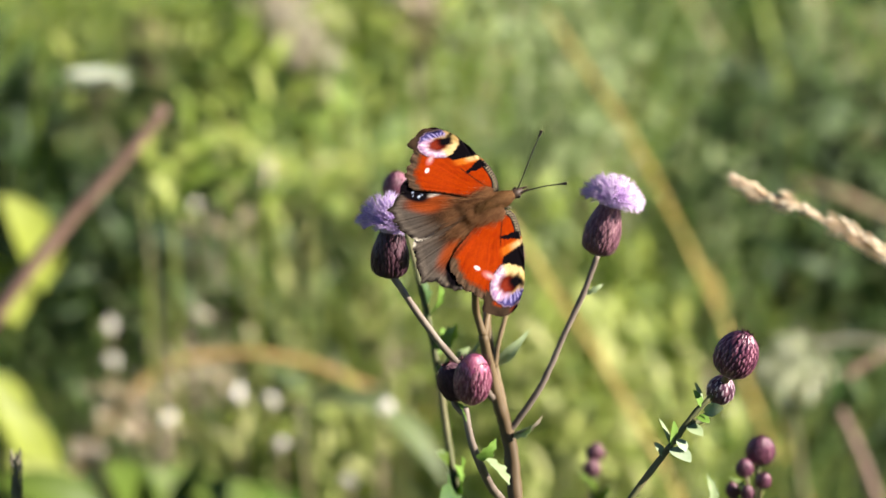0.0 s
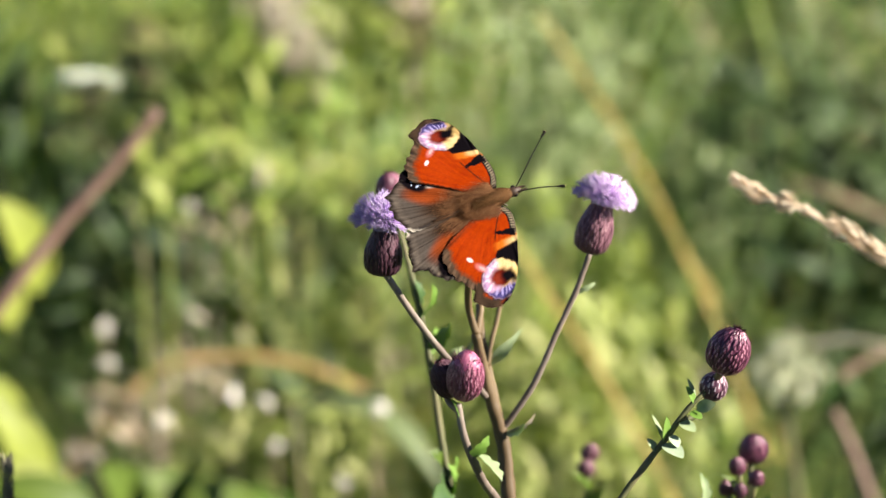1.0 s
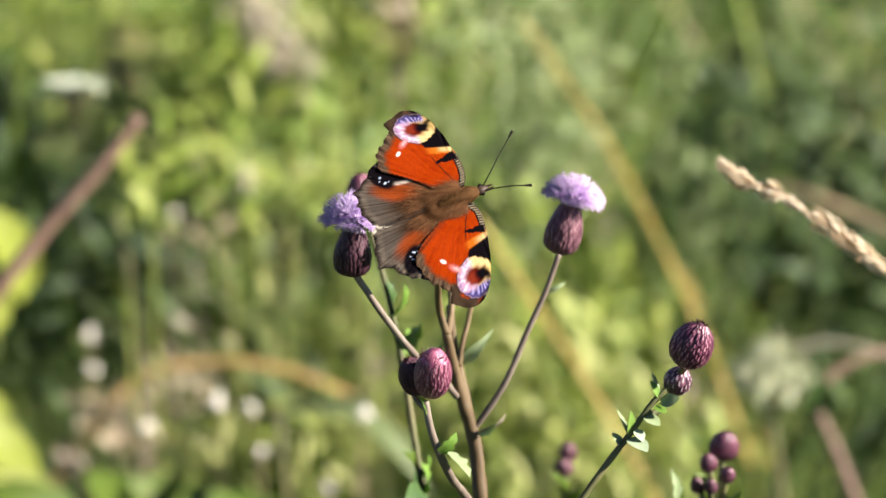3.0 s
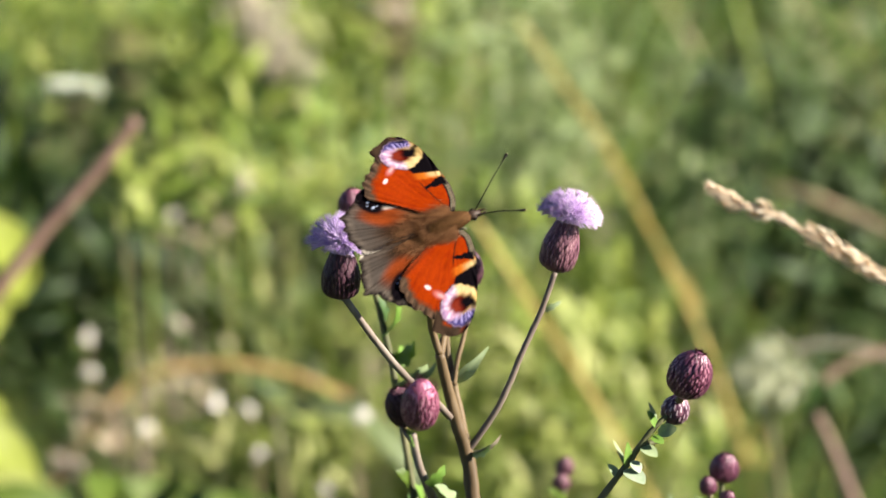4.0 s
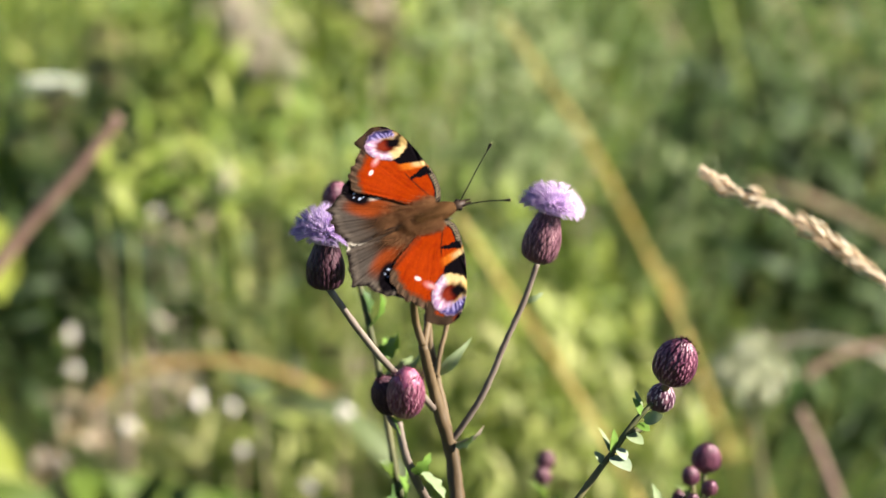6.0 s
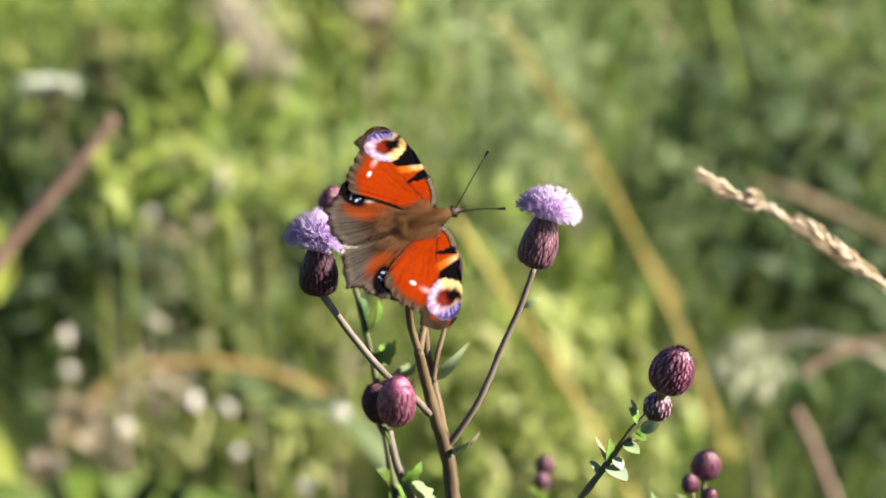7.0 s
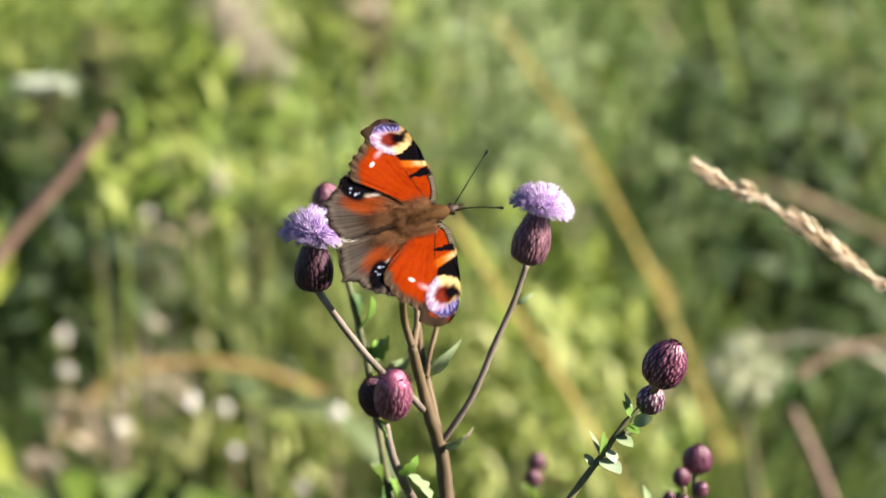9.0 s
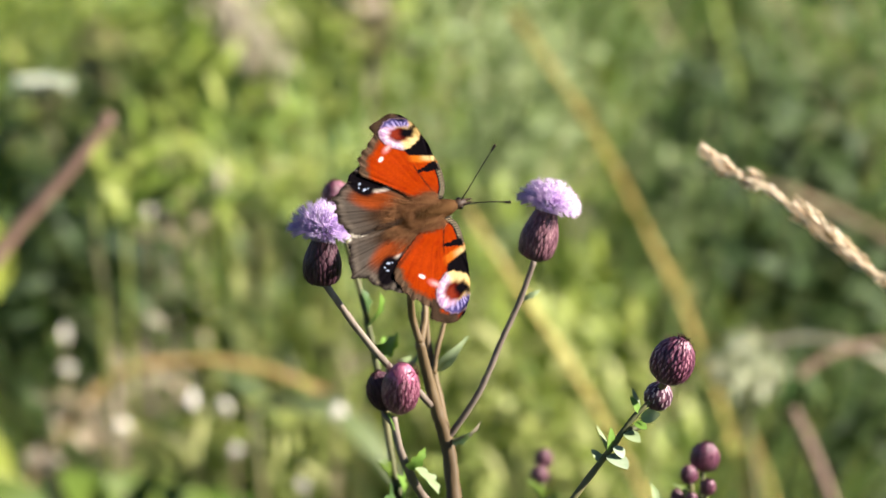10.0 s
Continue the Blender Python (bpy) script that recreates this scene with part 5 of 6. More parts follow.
# ---- single plants in the background ----
BASE_UMBEL = (-0.15, 0.75, 0.0)
umbel = thing("umbel_flower", BASE_UMBEL, "flat white umbel flower on a green stalk", "flower")
top = Vector((-0.1677, 0.7613, 0.7362))
stem(umbel, [(-0.15, 0.75, -0.01), (-0.152, 0.752, 0.4), (-0.1559, 0.7539, 0.6956), top + Vector((0.001, 0, -0.02))], 0.0016, 0.0011, 50, GREEN_STEM)
rng = random.Random(51)
for k in range(22):
    q = math.sqrt((k + 0.5) / 22)
    t = k * 2.4
    tipv = top + Vector((math.cos(t) * q * 0.0120, math.sin(t) * q * 0.0120, 0.001 * (1 - q * q) + rng.uniform(-0.003, 0.001)))
    sh = Shape()
    tube(sh, [top + Vector((0.001, 0, -0.02)), tipv], 0.0005, 0.0004, 5, 2, smooth=False)
    ray = part("ray", sh, GREEN_STEM, umbel)
    sh = Shape()
    for j in range(18):
        u = rng.uniform(0, 6.28)
        p = tipv + Vector((rng.uniform(-1, 1), rng.uniform(-1, 1), rng.uniform(-0.1, 0.7))) * 0.0026
        leaf(sh, p, p + Vector((math.cos(u), math.sin(u), 0.35)) * 0.0036, 0.003, up=(rng.uniform(0, 1), rng.uniform(-1, 0.1), 0.7), sag=0.1, steps=2)
    part("floret", sh, WHITE_PETAL, ray)


def stalk(name, points, r0, r1, material, label, category="stalk", group=""):
    """One long stalk rooted in the ground."""
    root = Vector(points[0])
    ob = thing(name, (root.x, root.y, 0.0), label, category, group)
    stem(ob, points, r0, r1, hash(len(label)) % 97, material)
    return ob


dock = stalk("dock_stalk", [(-0.36, 0.62, -0.02), (-0.33, 0.62, 0.35), (-0.1903, 0.5449, 0.6684), (-0.1588, 0.5525, 0.7077), (-0.1381, 0.5569, 0.7303), (-0.1199, 0.5613, 0.7530)], 0.0042, 0.0030, RED_STEM, "reddish brown leaning dry dock stalk")
GOLD = "golden stalks"
golden_stalks = [
    stalk("straw_stalk", [(0.26, 0.88, -0.02), (0.24, 0.87, 0.25), (0.1750, 0.8188, 0.5054), (0.1428, 0.8365, 0.5964), (0.1204, 0.8658, 0.6424), (0.0955, 0.9050, 0.6865), (0.0710, 0.9319, 0.7202), (0.0537, 0.9669, 0.7430)], 0.0018, 0.0012, GOLD_STEM, "golden dry leaning grass stalk", "stalk", GOLD),
    stalk("straw_stalk", [(0.2, 0.95, -0.02), (0.17, 0.94, 0.25), (0.1080, 0.6951, 0.5499), (0.0743, 0.7061, 0.6068), (0.0447, 0.7146, 0.6504), (0.0259, 0.7202, 0.6795)], 0.0016, 0.0011, GOLD_STEM, "golden dry leaning grass stalk", "stalk", GOLD),
    stalk("straw_stalk", [(0.27, 0.9, -0.02), (0.25, 0.9, 0.25), (0.1893, 0.8684, 0.4981), (0.1684, 0.8791, 0.5536), (0.1565, 0.8843, 0.5799), (0.1357, 0.8916, 0.6179)], 0.0015, 0.0011, GOLD_STEM, "golden dry leaning grass stalk", "stalk", GOLD),
]
stalk("bent_stalk", [(-0.19, 0.86, -0.02), (-0.19, 0.85, 0.3), (-0.1646, 0.7796, 0.5655), (-0.1421, 0.7836, 0.5862), (-0.1083, 0.7851, 0.5937), (-0.0688, 0.7843, 0.5898), (-0.0350, 0.7817, 0.5765), (-0.0039, 0.7788, 0.5613)], 0.0026, 0.0018, TAN_STEM, "tan dry stalk bent over in an arch")
stalk("brown_stalk", [(0.30, 0.66, -0.02), (0.27, 0.65, 0.3), (0.2003, 0.6300, 0.5558), (0.1888, 0.6350, 0.5854), (0.1816, 0.6400, 0.6042), (0.1847, 0.6450, 0.6134), (0.1961, 0.6500, 0.6210), (0.2207, 0.6600, 0.6257), (0.2462, 0.6700, 0.6243)], 0.0034, 0.0016, RED_STEM, "brown dry weed stalk bent over at its top")
stalk("bent_stalk", [(0.40, 0.72, -0.02), (0.37, 0.71, 0.35), (0.2619, 0.7000, 0.5822), (0.2428, 0.7000, 0.5990), (0.2260, 0.7000, 0.6113), (0.2082, 0.7050, 0.6170), (0.1912, 0.7100, 0.6177), (0.1751, 0.7100, 0.6151)], 0.0022, 0.0013, PLUME, "pale dry weed stalk bent sideways")
stalk("brown_stalk", [(0.50, 0.98, -0.02), (0.46, 0.94, 0.35), (0.2788, 0.8600, 0.6216), (0.2566, 0.8700, 0.6333), (0.2281, 0.8800, 0.6476), (0.2044, 0.8800, 0.6581), (0.1832, 0.8900, 0.6625)], 0.0042, 0.0028, DRY_LEAF, "brown dry weed stalk bent sideways")
# broad-leaved weeds at the left
broad_weed = thing("broad_leaf_weed", (-0.24, 0.7, 0.0), "broad bright green weed leaves in the sun", "weed")
stem(broad_weed, [(-0.24, 0.7, -0.02), (-0.235, 0.69, 0.35), (-0.2, 0.68, 0.54)], 0.003, 0.002, 60, GREEN_STEM)
for r, t, w, m in (((-0.1826, 0.6553, 0.5550), (-0.2116, 0.6458, 0.6112), 0.026, YELLOWING), ((-0.2004, 0.7002, 0.5764), (-0.2247, 0.6858, 0.6073), 0.026, YELLOWING), ((-0.1628, 0.6141, 0.5527), (-0.1976, 0.6103, 0.5854), 0.026, YELLOWING),
                   ((-0.1536, 0.5863, 0.5669), (-0.1990, 0.5792, 0.5830), 0.021, BROAD), ((-0.1916, 0.7430, 0.6391), (-0.2125, 0.7215, 0.6861), 0.032, YELLOWING), ((-0.2051, 0.7496, 0.6209), (-0.2273, 0.7358, 0.6545), 0.028, YELLOWING)):
    blade(broad_weed, r, t, w, m, up=(0.8, -0.75, 0.57), sag=0.08, lobes=0)
low_leaf = thing("broad_leaf_weed", (-0.11, 0.7, 0.0), "low dark green leaf rosette", "weed")
stem(low_leaf, [(-0.11, 0.7, -0.02), (-0.11, 0.7, 0.3), (-0.11, 0.69, 0.5)], 0.003, 0.002, 61, GREEN_STEM)
for r, t, w, m in (((-0.1368, 0.6706, 0.5289), (-0.1570, 0.6389, 0.5754), 0.040, BROAD), ((-0.1155, 0.6706, 0.5289), (-0.1379, 0.6578, 0.5679), 0.046, BROAD), ((-0.0889, 0.6696, 0.5237), (-0.1142, 0.6568, 0.5627), 0.040, BROAD), ((-0.0650, 0.6696, 0.5237), (-0.0900, 0.6951, 0.5499), 0.034, THISTLE_LEAF)):
    blade(low_leaf, r, t, w, m, up=(0.8, -0.75, 0.57), sag=0.08, lobes=0)
arch_leaf = thing("arching_blade", (-0.04, 0.72, 0.0), "wide grey-green arching grass blade", "grass blade")
stem(arch_leaf, [(-0.04, 0.72, -0.02), (-0.045, 0.72, 0.3), (-0.0684, 0.6830, 0.5929)], 0.003, 0.002, 62, GREEN_STEM)
blade(arch_leaf, (-0.0690, 0.6830, 0.5929), (0.0016, 0.6354, 0.5576), 0.018, SAGE, up=(0.5, -0.6, 0.6), sag=0.3)


# a made-up weed top that stands for one bright glint in the growth
def glint_top(base, at, size, seed, n=3, material=GLOSSY, label="made-up dry weed top with pale leaves that glint"):
    ob = thing("glint_top", base, label, "seed head", "pale seed heads")
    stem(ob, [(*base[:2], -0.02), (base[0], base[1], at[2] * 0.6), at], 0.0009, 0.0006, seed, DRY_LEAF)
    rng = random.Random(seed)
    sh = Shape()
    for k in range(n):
        # face the leaf halfway between sun and camera so that it glints
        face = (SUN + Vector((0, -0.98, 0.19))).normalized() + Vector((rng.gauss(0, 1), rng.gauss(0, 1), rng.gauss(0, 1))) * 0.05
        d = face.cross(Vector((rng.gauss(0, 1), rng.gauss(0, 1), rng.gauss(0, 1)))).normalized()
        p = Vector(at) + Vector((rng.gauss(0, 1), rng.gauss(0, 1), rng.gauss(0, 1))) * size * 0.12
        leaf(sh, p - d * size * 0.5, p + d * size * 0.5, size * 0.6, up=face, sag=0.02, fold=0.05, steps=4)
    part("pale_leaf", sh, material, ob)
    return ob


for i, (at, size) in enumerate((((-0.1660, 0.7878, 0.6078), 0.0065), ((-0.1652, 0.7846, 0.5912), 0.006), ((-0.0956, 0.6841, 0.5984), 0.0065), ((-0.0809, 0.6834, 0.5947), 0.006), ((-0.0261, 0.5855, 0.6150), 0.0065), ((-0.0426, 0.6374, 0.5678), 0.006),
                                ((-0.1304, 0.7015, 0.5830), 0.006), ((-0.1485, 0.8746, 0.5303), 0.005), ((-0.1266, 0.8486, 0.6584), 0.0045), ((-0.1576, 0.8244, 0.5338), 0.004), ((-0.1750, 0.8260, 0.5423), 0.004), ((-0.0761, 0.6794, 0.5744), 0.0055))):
    glint_top((at[0], at[1] + 0.03, 0.0), at, size, 70 + i)

# fluffy weed at the right
fluffy = thing("fluffy_weed", (0.3, 0.74, 0.0), "pale fluffy seeding weed top", "weed")
stem(fluffy, [(0.3, 0.74, -0.02), (0.29, 0.73, 0.3), (0.1605, 0.6321, 0.5931), (0.1605, 0.6371, 0.6185)], 0.003, 0.002, 90, GREEN_STEM)
rng = random.Random(91)
for c, s in (((0.1605, 0.6371, 0.6185), 0.017), ((0.1488, 0.6376, 0.6211), 0.010), ((0.1705, 0.6463, 0.6137), 0.011), ((0.1605, 0.6395, 0.6312), 0.008)):
    sh = Shape()
    for k in range(120):
        d = Vector((rng.gauss(0, 1), rng.gauss(0, 1), rng.gauss(0, 0.8)))
        d = d.normalized() * rng.random() ** 0.5 * 1.1
        p = Vector(c) + d * s * 0.9
        leaf(sh, p, p + Vector((rng.gauss(0, 1), rng.gauss(0, 1), rng.gauss(0.2, 1))).normalized() * s * 0.4, s * 0.18, sag=0.2, steps=3)
    part("fluff", sh, FLUFF, fluffy)
blade(fluffy, (0.1783, 0.6429, 0.5959), (0.1800, 0.6283, 0.6258), 0.012, DARK_LEAF, up=(0.3, -1, 0.2))
# feathery grass tops
for i, (a, b, m) in enumerate((((-0.0974, 0.9700, 0.7562), (-0.0673, 0.9600, 0.7080), PLUME), ((-0.1673, 1.0142, 0.7244), (-0.1594, 1.0100, 0.7029), DRY_GRASS), ((-0.0138, 1.0196, 0.7521), (-0.0106, 1.0124, 0.7152), DRY_GRASS))):
    a, b = Vector(a), Vector(b)
    ob = thing("feathery_grass", (b.x + 0.02, b.y + 0.02, 0.0), "feathery pale grass plume", "grass plume", "grass plumes")
    stem(ob, [(b.x + 0.02, b.y + 0.02, -0.02), (b.x + 0.015, b.y + 0.01, b.z * 0.5), b, a], 0.0016, 0.0008, 95 + i, DRY_GRASS)
    rng = random.Random(100 + i)
    sh = Shape()
    for k in range(300 if i == 0 else 120):
        p = a.lerp(b, rng.random()) + Vector((rng.gauss(0, 1), rng.gauss(0, 1), rng.gauss(0, 1))) * (0.007 if i == 0 else 0.005)
        leaf(sh, p, p + (Vector((rng.gauss(0, 1), rng.gauss(0, 1), rng.gauss(0, 1))).normalized() * 0.7 + (a - b).normalized()) * 0.008, 0.003, steps=3)
    part("plume", sh, m, ob)


# ---- tufts of wide grass and leafy herbs behind the thistles ----
def tuft(at, spread, n, material, width, label, seed, lean=0.0):
    """Wide grass blades that rise from one root through the place given."""
    rng = random.Random(seed)
    at = Vector(at)
    spots = []
    for k in range(int(n * 1.7)):
        h = at.z + rng.uniform(-0.02, 0.09)
        az = rng.uniform(0, 2 * math.pi)
        x, y = at.x + rng.gauss(0, spread), at.y + rng.gauss(0, spread * 1.5)
        if rng.random() < 0.75:
            az = math.pi * (0 if rng.random() < 0.5 + lean else 1) + rng.uniform(-0.5, 0.5)
        spots.append((x, y, h, width * rng.uniform(0.35, 0.85), az, rng.uniform(0.0, 0.22), rng.uniform(0.0, 0.35)))
    return blades("grass_tuft", material, spots, label, "grass", 8)


def herb(at, spread, n, size, material, label, seed):
    """A leafy herb: a few stalks from the ground and leaves turned to the light."""
    rng = random.Random(seed)
    at = Vector(at)
    sh = Shape()
    for k in range(2):
        x, y = at.x + rng.gauss(0, spread * 0.7), at.y + rng.gauss(0, spread * 0.7)
        tube(sh, [(x, y, -0.02), (x * 0.6 + at.x * 0.4, y, at.z * 0.6), (at.x + rng.gauss(0, spread), at.y, at.z + spread)], 0.0012, 0.0007, 5, 3)
    for k in range(int(n * 3.6)):
        p = at + Vector((rng.gauss(0, spread), rng.gauss(0, spread), rng.gauss(0, spread))) * 1.15
        d = Vector((rng.gauss(0, 0.75), rng.gauss(0, 0.5), rng.gauss(0.4, 0.8))).normalized() * size * rng.uniform(0.25, 0.75)
        up = SUN + Vector((rng.gauss(0, 0.6), -0.4 + rng.gauss(0, 0.6), rng.gauss(0, 0.5)))
        leaf(sh, p, p + d * 1.5, d.length * rng.uniform(0.25, 0.5), up=up, sag=0.15, steps=4)
    ob = new("herb", mesh_of("herb", sh.v, sh.f, material))
    return tagged(ob, label, "weeds", kind="stuff")


for i, (at, spread, n, size) in enumerate((
        ((-0.1128, 0.9121, 0.7230), 0.010, 16, 0.022), ((-0.1005, 0.9593, 0.7041), 0.012, 18, 0.022), ((-0.1375, 1.0136, 0.7214), 0.016, 20, 0.022), ((-0.0702, 1.0094, 0.6998), 0.016, 12, 0.024),
        ((-0.0451, 1.0047, 0.6752), 0.018, 8, 0.024), ((-0.0885, 0.8035, 0.6886), 0.013, 7, 0.024), ((-0.1299, 0.7534, 0.6929), 0.010, 12, 0.028), ((-0.0868, 1.1135, 0.7112), 0.02, 22, 0.025),
        ((-0.0730, 0.9488, 0.6501), 0.014, 6, 0.025), ((-0.0539, 1.1104, 0.6951), 0.02, 22, 0.025),
        ((0.1084, 0.9843, 0.5707), 0.02, 24, 0.024), ((0.0613, 0.8786, 0.5507), 0.016, 20, 0.024), ((0.0990, 0.9784, 0.5399), 0.016, 18, 0.024),
        ((0.1350, 1.0112, 0.7091), 0.006, 10, 0.016), ((0.0762, 0.8729, 0.5215), 0.018, 22, 0.024), ((0.1178, 0.8718, 0.5157), 0.018, 20, 0.024), ((-0.0250, 0.8843, 0.5799), 0.013, 14, 0.022),
        ((0.0481, 0.8354, 0.5907), 0.014, 16, 0.022), ((0.0881, 0.8865, 0.5916), 0.016, 18, 0.024), ((0.1178, 0.8820, 0.5682), 0.014, 16, 0.022), ((0.0434, 0.8916, 0.6179), 0.014, 14, 0.022),
        ((0.0660, 0.9436, 0.6231), 0.016, 16, 0.022), ((0.0916, 0.8288, 0.5566), 0.016, 18, 0.022), ((0.0496, 0.7726, 0.5295), 0.016, 18, 0.022), ((0.0945, 0.8210, 0.5167), 0.016, 18, 0.022),
        ((0.1350, 0.8210, 0.5167), 0.014, 14, 0.022), ((0.0301, 0.9999, 0.6506), 0.016, 14, 0.024), ((-0.0070, 0.8299, 0.5622), 0.012, 12, 0.02), ((0.1118, 0.9430, 0.6201), 0.014, 12, 0.022), ((0.0865, 1.0029, 0.6660), 0.016, 14, 0.022),
        ((0.1867, 0.9843, 0.5707), 0.012, 8, 0.022), ((-0.0079, 1.1154, 0.7209), 0.018, 16, 0.022), ((0.0710, 1.1091, 0.6886), 0.016, 14, 0.022),
        ((-0.0631, 0.7758, 0.5461), 0.012, 12, 0.022), ((0.0710, 1.0821, 0.5498), 0.02, 20, 0.024),
        ((-0.2229, 1.1500, 0.7189), 0.018, 12, 0.022), ((-0.1975, 1.2000, 0.7157), 0.018, 12, 0.022), ((-0.1627, 1.1500, 0.7217), 0.018, 12, 0.022), ((-0.1293, 1.1000, 0.7277), 0.018, 12, 0.022), ((-0.2222, 1.0500, 0.7093), 0.018, 12, 0.022), ((-0.2419, 1.2000, 0.7161), 0.018, 12, 0.022), ((-0.0542, 1.1000, 0.7270), 0.018, 12, 0.022), ((-0.0277, 1.0500, 0.7009), 0.018, 12, 0.022), ((0.0567, 1.1000, 0.7160), 0.018, 12, 0.022), ((0.0894, 1.1000, 0.7223), 0.018, 12, 0.022), ((-0.0905, 0.9000, 0.6930), 0.018, 7, 0.022), ((-0.0509, 0.9500, 0.6662), 0.018, 12, 0.022))):
    bluish = at[0] > 0.0 and at[1] > 0.9 and at[2] > 0.63
    herb(at, spread, n, size, PALE_GRASS if bluish else WEED, "pale bluish green leafy herb" if bluish else "sunlit yellow-green leafy herb", 200 + i)
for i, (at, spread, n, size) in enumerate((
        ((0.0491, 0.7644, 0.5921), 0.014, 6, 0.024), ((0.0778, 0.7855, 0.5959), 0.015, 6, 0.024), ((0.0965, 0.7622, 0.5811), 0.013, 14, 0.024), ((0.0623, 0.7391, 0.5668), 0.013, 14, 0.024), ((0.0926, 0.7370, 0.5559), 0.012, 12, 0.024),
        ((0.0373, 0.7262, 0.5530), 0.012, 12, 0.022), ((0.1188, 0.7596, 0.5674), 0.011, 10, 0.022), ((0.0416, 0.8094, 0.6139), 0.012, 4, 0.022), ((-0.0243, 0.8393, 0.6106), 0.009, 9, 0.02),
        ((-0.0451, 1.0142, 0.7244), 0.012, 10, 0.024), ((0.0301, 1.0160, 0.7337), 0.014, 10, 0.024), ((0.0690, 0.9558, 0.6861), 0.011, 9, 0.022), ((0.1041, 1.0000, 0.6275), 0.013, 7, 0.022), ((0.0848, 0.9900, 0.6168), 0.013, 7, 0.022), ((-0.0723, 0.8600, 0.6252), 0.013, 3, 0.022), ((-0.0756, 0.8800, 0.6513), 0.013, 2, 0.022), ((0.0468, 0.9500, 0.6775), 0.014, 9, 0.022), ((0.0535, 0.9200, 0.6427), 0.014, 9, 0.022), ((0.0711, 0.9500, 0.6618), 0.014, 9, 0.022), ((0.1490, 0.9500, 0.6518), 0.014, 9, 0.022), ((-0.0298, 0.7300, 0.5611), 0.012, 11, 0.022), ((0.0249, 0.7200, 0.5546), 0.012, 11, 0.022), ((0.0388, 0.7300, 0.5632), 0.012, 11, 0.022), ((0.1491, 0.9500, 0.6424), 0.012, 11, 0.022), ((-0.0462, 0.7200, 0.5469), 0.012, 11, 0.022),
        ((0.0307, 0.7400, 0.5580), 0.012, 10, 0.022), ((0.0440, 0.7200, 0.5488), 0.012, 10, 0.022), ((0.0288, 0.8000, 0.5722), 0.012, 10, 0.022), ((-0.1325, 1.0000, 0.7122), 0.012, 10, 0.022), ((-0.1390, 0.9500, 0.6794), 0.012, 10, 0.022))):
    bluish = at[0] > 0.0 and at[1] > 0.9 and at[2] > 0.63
    herb(at, spread, n, size, PALE_GRASS if bluish else PALE_WEED, "pale bluish green leafy herb" if bluish else "yellow-green leafy herb toned pale for sunlight", 260 + i)
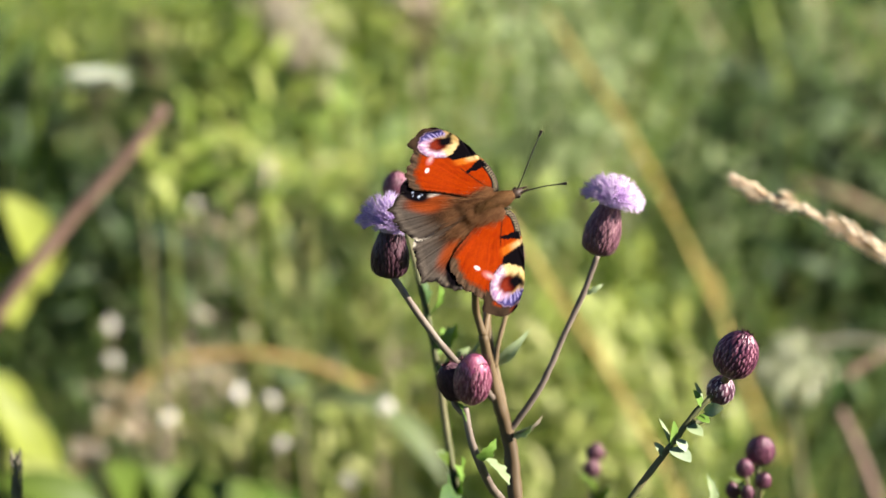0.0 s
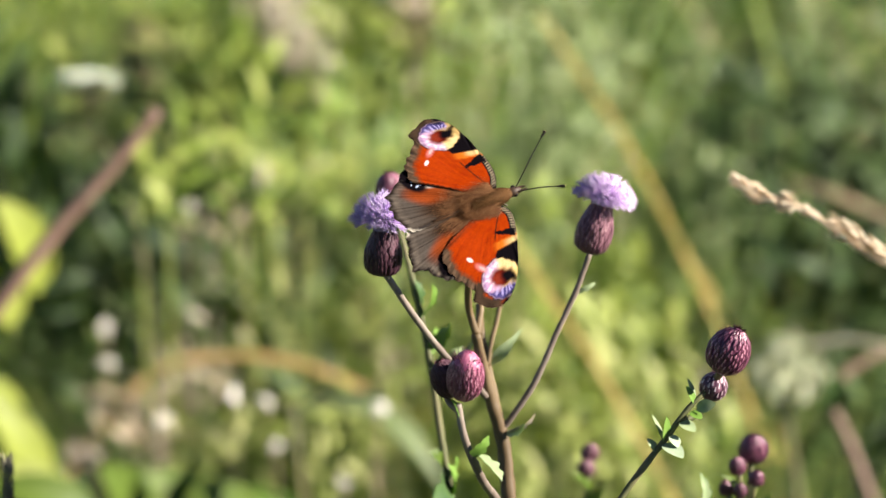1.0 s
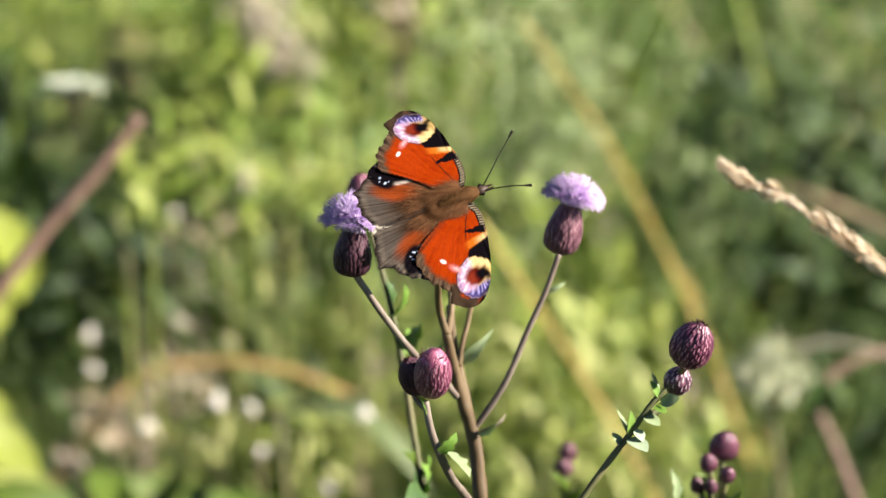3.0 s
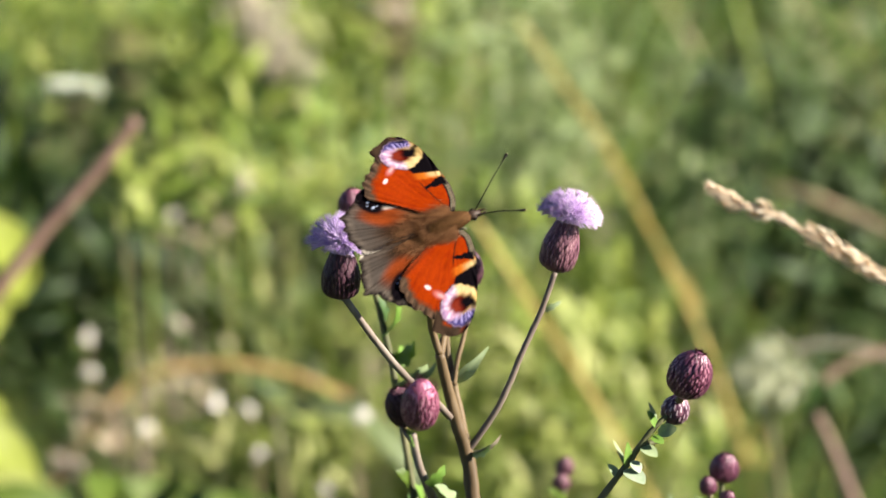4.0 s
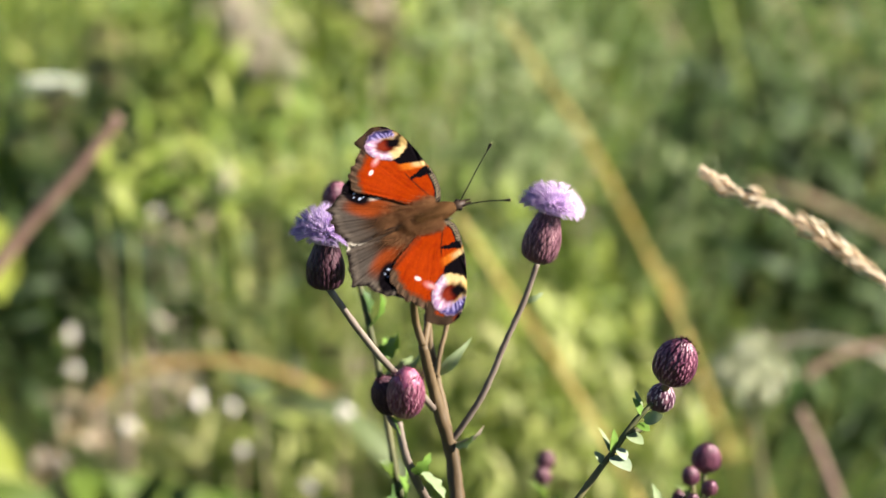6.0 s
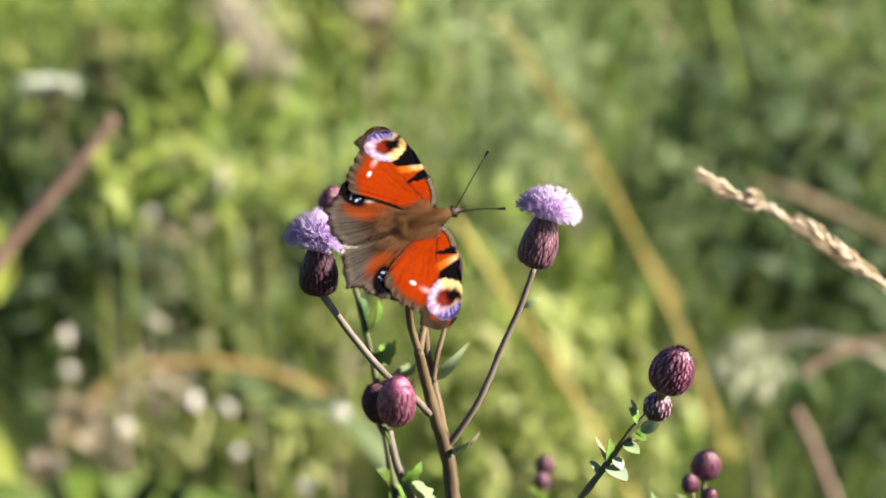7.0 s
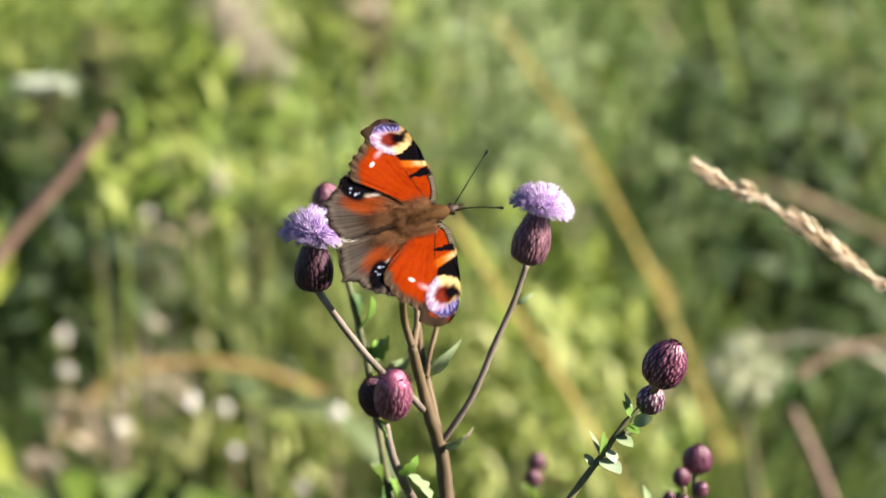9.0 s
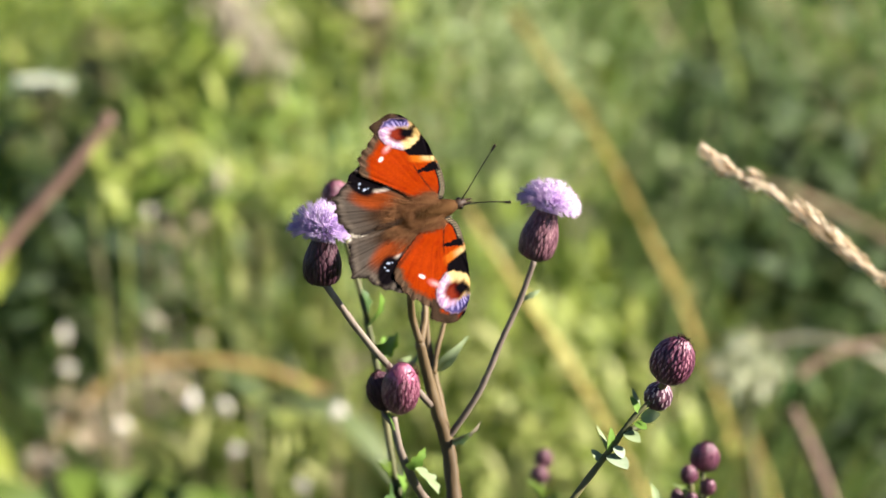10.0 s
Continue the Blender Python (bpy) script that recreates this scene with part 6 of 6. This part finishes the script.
for i, (at, spread, n, w, m) in enumerate((
        ((0.0363, 1.0118, 0.7121), 0.020, 12, 0.009, BLUE_GRASS), ((0.0081, 1.0076, 0.6906), 0.018, 12, 0.010, BLUE_GRASS), ((0.0520, 1.0064, 0.6845), 0.016, 10, 0.010, BLUE_GRASS),
        ((0.1163, 0.9024, 0.6734), 0.010, 7, 0.010, BLUE_GRASS), ((0.1927, 1.1104, 0.6951), 0.020, 9, 0.009, BLUE_GRASS), ((0.0583, 0.9002, 0.6617), 0.018, 10, 0.009, BLUE_GRASS),
        ((-0.1024, 0.8888, 0.6033), 0.030, 7, 0.006, BLUE_GRASS), ((-0.0684, 0.9430, 0.6201), 0.024, 14, 0.008, GRASS), ((-0.1291, 0.8911, 0.6150), 0.020, 10, 0.007, GRASS),
        ((0.1039, 1.1098, 0.6918), 0.020, 12, 0.008, GRASS), ((0.0812, 0.9430, 0.6201), 0.02, 12, 0.008, GRASS), ((-0.0342, 1.1123, 0.7047), 0.020, 12, 0.007, GRASS),
        
        ((0.1535, 0.8752, 0.5332), 0.020, 10, 0.008, GRASS), ((0.0345, 0.8740, 0.5273), 0.020, 12, 0.008, GRASS),
        ((0.0507, 0.7248, 0.5983), 0.018, 12, 0.0035, WEED), ((0.0733, 0.7491, 0.6182), 0.02, 12, 0.0035, WEED), ((0.0943, 0.7243, 0.5956), 0.02, 12, 0.0035, PALE_WEED), ((0.0609, 0.6986, 0.5684), 0.02, 12, 0.0035, PALE_WEED),
        ((0.1094, 0.6986, 0.5684), 0.02, 12, 0.0035, WEED), ((0.0468, 0.7957, 0.6485), 0.016, 9, 0.0032, WEED), ((0.0863, 0.7957, 0.6485), 0.018, 9, 0.0035, BLUE_GRASS), ((0.0256, 0.9081, 0.7026), 0.02, 10, 0.004, BLUE_GRASS),
        ((-0.0417, 0.8503, 0.6675), 0.018, 9, 0.0035, BLUE_GRASS), ((-0.1315, 0.8503, 0.6675), 0.02, 9, 0.0035, GRASS), ((-0.0881, 0.8454, 0.6419), 0.02, 9, 0.0035, GRASS), ((0.1488, 0.7259, 0.6037), 0.014, 7, 0.003, WEED),
        ((-0.0263, 0.9939, 0.6199), 0.02, 10, 0.008, GRASS), ((0.0996, 0.9477, 0.6441), 0.01, 6, 0.006, DRY_GRASS),
        ((-0.1053, 0.8962, 0.6413), 0.012, 7, 0.006, DRY_GRASS), ((0.0974, 1.1135, 0.7112), 0.016, 8, 0.005, DRY_GRASS),
        ((0.1021, 0.9891, 0.5953), 0.014, 8, 0.006, DRY_GRASS),
        ((-0.0417, 0.8288, 0.5566), 0.02, 9, 0.006, DRY_GRASS),
        ((0.0197, 0.9500, 0.7178), 0.014, 7, 0.009, PALE_GRASS), ((0.0383, 0.9800, 0.7040), 0.014, 7, 0.009, PALE_GRASS), ((0.0280, 0.9000, 0.6828), 0.014, 7, 0.009, PALE_GRASS), ((0.0173, 1.0500, 0.7230), 0.014, 7, 0.009, PALE_GRASS), ((0.0621, 0.9500, 0.6928), 0.014, 7, 0.009, PALE_GRASS), ((0.1078, 0.9500, 0.6800), 0.014, 7, 0.009, PALE_GRASS), ((0.1228, 1.0000, 0.6971), 0.014, 7, 0.009, PALE_GRASS), ((0.1665, 1.0000, 0.7061), 0.014, 7, 0.009, PALE_GRASS), ((-0.0490, 0.8500, 0.6032), 0.014, 7, 0.009, PALE_GRASS), ((-0.0332, 1.0000, 0.6924), 0.014, 7, 0.009, PALE_GRASS),
        # these tufts dim the upper right by their shade-toned colour
        ((0.2299, 1.1000, 0.7143), 0.020, 14, 0.009, SHADE_GRASS), ((0.2593, 1.1000, 0.7206), 0.020, 14, 0.009, SHADE_GRASS), ((0.2088, 1.0500, 0.6986), 0.020, 14, 0.009, SHADE_GRASS), ((0.2616, 1.0500, 0.6981), 0.020, 14, 0.009, SHADE_GRASS), ((0.2378, 1.0500, 0.6821), 0.020, 14, 0.009, SHADE_GRASS))):
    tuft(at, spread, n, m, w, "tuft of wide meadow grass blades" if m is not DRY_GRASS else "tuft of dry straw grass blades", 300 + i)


def arching(count, seed, y0, y1, wmin, wmax):
    """Single long blades in front of the denser growth, arching to all sides."""
    rng = random.Random(seed)
    out = []
    while len(out) < count:
        y = rng.uniform(y0, y1)
        d = y + 0.97
        x = rng.uniform(-0.14, 0.14) * d
        if any(abs(x / d - c) < w * 1.8 for c, w, slope in HOLLOWS):
            continue
        top = 0.975 - d * rng.uniform(0.125, 0.27)
        out.append((x + rng.uniform(-0.05, 0.05), y, top, rng.uniform(wmin, wmax), rng.uniform(0, 2 * math.pi), rng.uniform(0.0, 0.35), rng.uniform(0.1, 0.7)))
    return out


def leaning(count, seed, y0, y1, wmin, wmax):
    """Long blades that the wind has laid over to one side."""
    rng = random.Random(seed)
    out = []
    while len(out) < count:
        y = rng.uniform(y0, y1)
        d = y + 0.97
        x = rng.uniform(-0.13, 0.20) * d
        top = 0.975 - d * rng.uniform(0.10, 0.25)
        tip = x - 0.35 * top
        if any(abs(tip / d - c) < w * 1.8 for c, w, slope in HOLLOWS):
            continue
        out.append((x, y, top, rng.uniform(wmin, wmax), math.pi + rng.gauss(0, 0.4), rng.uniform(0.15, 0.5), rng.uniform(0.0, 0.5)))
    return out


blades("arching_grass", WEED, arching(90, 31, 0.62, 1.05, 0.003, 0.006), "sunlit arching yellow-green grass blades", "grass", 10)
blades("arching_bluish_grass", BLUE_GRASS, arching(80, 32, 0.62, 1.05, 0.003, 0.006), "sunlit arching bluish grass blades", "grass", 10)
blades("arching_dry_grass", DRY_GRASS, arching(40, 33, 0.62, 1.05, 0.002, 0.004), "sunlit arching dry grass blades", "grass", 10)
blades("leaning_grass", GRASS, leaning(150, 51, 0.75, 1.5, 0.002, 0.0045), "green grass blades laid over by the wind", "grass", 10)
blades("leaning_pale_grass", PALE_GRASS, leaning(150, 52, 0.75, 1.4, 0.0015, 0.0035), "pale bluish grass blades laid over by the wind", "grass", 10)
blades("leaning_dry_grass", DRY_GRASS, leaning(80, 53, 0.75, 1.4, 0.0012, 0.003), "dry grass blades laid over by the wind", "grass", 10)

# herbs whose dark tone paints half shade at the upper right
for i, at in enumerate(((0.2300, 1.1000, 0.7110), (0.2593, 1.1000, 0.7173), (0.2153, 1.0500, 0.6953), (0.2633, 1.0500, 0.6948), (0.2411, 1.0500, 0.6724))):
    herb(at, 0.024, 9, 0.024, SHADE_GRASS, "green leafy herb toned dark for half shade", 470 + i)
for i, (at, spread, n, size) in enumerate((((-0.1534, 0.7790, 0.5627), 0.010, 9, 0.018), ((-0.1351, 0.8012, 0.5720), 0.009, 8, 0.018), ((-0.1257, 0.8332, 0.5793), 0.010, 8, 0.018), ((-0.1628, 0.7561, 0.5497), 0.010, 8, 0.018),
                                           ((-0.1083, 0.8956, 0.6383), 0.008, 5, 0.016), ((-0.0649, 0.8299, 0.5622), 0.008, 5, 0.016), ((0.0354, 0.9354, 0.5811), 0.008, 5, 0.018),
                                           ((0.1350, 0.8299, 0.5622), 0.007, 6, 0.018), ((0.0958, 0.9981, 0.6414), 0.010, 6, 0.02), ((-0.0138, 1.0142, 0.7244), 0.010, 6, 0.02), ((-0.0243, 0.8332, 0.5793), 0.009, 6, 0.016))):
    herb(at, spread, n, size, TAN_LEAF, "withered tan herb leaves", 280 + i)
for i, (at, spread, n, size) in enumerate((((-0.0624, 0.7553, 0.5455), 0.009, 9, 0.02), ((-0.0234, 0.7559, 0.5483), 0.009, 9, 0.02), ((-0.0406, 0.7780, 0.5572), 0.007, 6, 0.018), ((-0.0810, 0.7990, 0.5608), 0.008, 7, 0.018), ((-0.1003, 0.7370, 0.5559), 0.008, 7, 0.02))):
    herb(at, spread, n, size, PALE_WEED, "yellow-green leafy herb toned pale for sunlight", 295 + i)

# added clumps; their dark colour stands for shaded gaps between the plants
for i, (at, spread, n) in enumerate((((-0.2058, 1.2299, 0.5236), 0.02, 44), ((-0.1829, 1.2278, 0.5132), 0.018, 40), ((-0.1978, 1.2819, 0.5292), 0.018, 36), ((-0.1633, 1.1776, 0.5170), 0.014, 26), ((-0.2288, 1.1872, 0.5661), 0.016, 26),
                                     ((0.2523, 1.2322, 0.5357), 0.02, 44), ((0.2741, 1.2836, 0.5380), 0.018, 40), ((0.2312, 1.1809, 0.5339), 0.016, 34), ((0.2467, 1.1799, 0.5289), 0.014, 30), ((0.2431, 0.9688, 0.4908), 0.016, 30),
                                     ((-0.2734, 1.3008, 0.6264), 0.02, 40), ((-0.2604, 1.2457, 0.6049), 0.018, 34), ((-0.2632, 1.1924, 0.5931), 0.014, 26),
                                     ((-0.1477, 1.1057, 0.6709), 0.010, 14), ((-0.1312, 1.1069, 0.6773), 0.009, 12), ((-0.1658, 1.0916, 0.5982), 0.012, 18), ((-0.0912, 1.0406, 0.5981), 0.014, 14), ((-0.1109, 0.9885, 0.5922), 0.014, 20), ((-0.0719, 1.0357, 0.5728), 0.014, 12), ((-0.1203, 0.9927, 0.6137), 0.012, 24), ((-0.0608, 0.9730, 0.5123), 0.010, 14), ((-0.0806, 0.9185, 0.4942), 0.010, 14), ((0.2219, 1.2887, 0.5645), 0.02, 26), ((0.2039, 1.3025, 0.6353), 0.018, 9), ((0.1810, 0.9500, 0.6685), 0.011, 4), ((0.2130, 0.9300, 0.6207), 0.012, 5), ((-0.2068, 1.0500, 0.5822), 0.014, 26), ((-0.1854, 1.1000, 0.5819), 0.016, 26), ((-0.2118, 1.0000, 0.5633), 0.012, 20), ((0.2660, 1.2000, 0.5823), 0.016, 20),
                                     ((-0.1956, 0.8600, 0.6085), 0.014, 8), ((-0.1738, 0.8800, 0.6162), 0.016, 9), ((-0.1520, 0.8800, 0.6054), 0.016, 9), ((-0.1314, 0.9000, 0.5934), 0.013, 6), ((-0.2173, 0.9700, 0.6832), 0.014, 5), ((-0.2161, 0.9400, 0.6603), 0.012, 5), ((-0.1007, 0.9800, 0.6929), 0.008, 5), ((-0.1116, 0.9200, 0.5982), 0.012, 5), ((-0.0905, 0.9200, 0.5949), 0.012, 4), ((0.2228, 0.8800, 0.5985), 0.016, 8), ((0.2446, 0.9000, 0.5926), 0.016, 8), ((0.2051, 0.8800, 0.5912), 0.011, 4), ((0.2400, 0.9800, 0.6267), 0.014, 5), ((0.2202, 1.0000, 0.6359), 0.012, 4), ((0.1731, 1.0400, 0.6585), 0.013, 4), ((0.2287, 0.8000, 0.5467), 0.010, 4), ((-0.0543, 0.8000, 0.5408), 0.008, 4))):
    herb(at, spread, n, 0.042, SHADE_LEAF, "leaf clumps toned dark for shade in the undergrowth", 400 + i)


def lean_rows(base, rows):
    return [(t, pose(*base, ax, ay, az)) for t, ax, ay, az in rows]


def motions():
    walk(main_thistle, lean_rows(BASE_MAIN, LEAN_MAIN))
    walk(slim_thistle, lean_rows(BASE_SLIM, LEAN_CLUSTER))
    walk(pair_thistle, lean_rows(BASE_PAIR, LEAN_PAIR))
    walk(cluster_thistle, lean_rows(BASE_CLUSTER, LEAN_CLUSTER))
    walk(shoot, lean_rows((0.075, 0.1, 0.0), LEAN_CLUSTER))
    walk(far_thistle, lean_rows(BASE_FAR, LEAN_FAR))
    walk(grass_stalk, lean_rows(BASE_STRAW, LEAN_STRAW))
    at = Vector(NECK) - Vector(BASE_STRAW)
    walk(panicle, [(t, pose(*at, 0, b, 0)) for t, b in NOD_STRAW])
    walk(umbel, lean_rows(BASE_UMBEL, LEAN_UMBEL))
    for ob in golden_stalks:
        walk(ob, lean_rows(ob.location, LEAN_GOLD))
    walk(butterfly, FLIGHT)
    for side, rows, fore, hind in ((1, WING_LEFT, left_forewing, left_hindwing), (-1, WING_RIGHT, right_forewing, right_hindwing)):
        walk(fore, [(t, wing_pose(side, s, d, 0.0)) for t, s, d in rows])
        walk(hind, [(t, wing_pose(side, 1 if side > 0 else 6.5, d, -0.0005)) for t, s, d in rows])


motions()
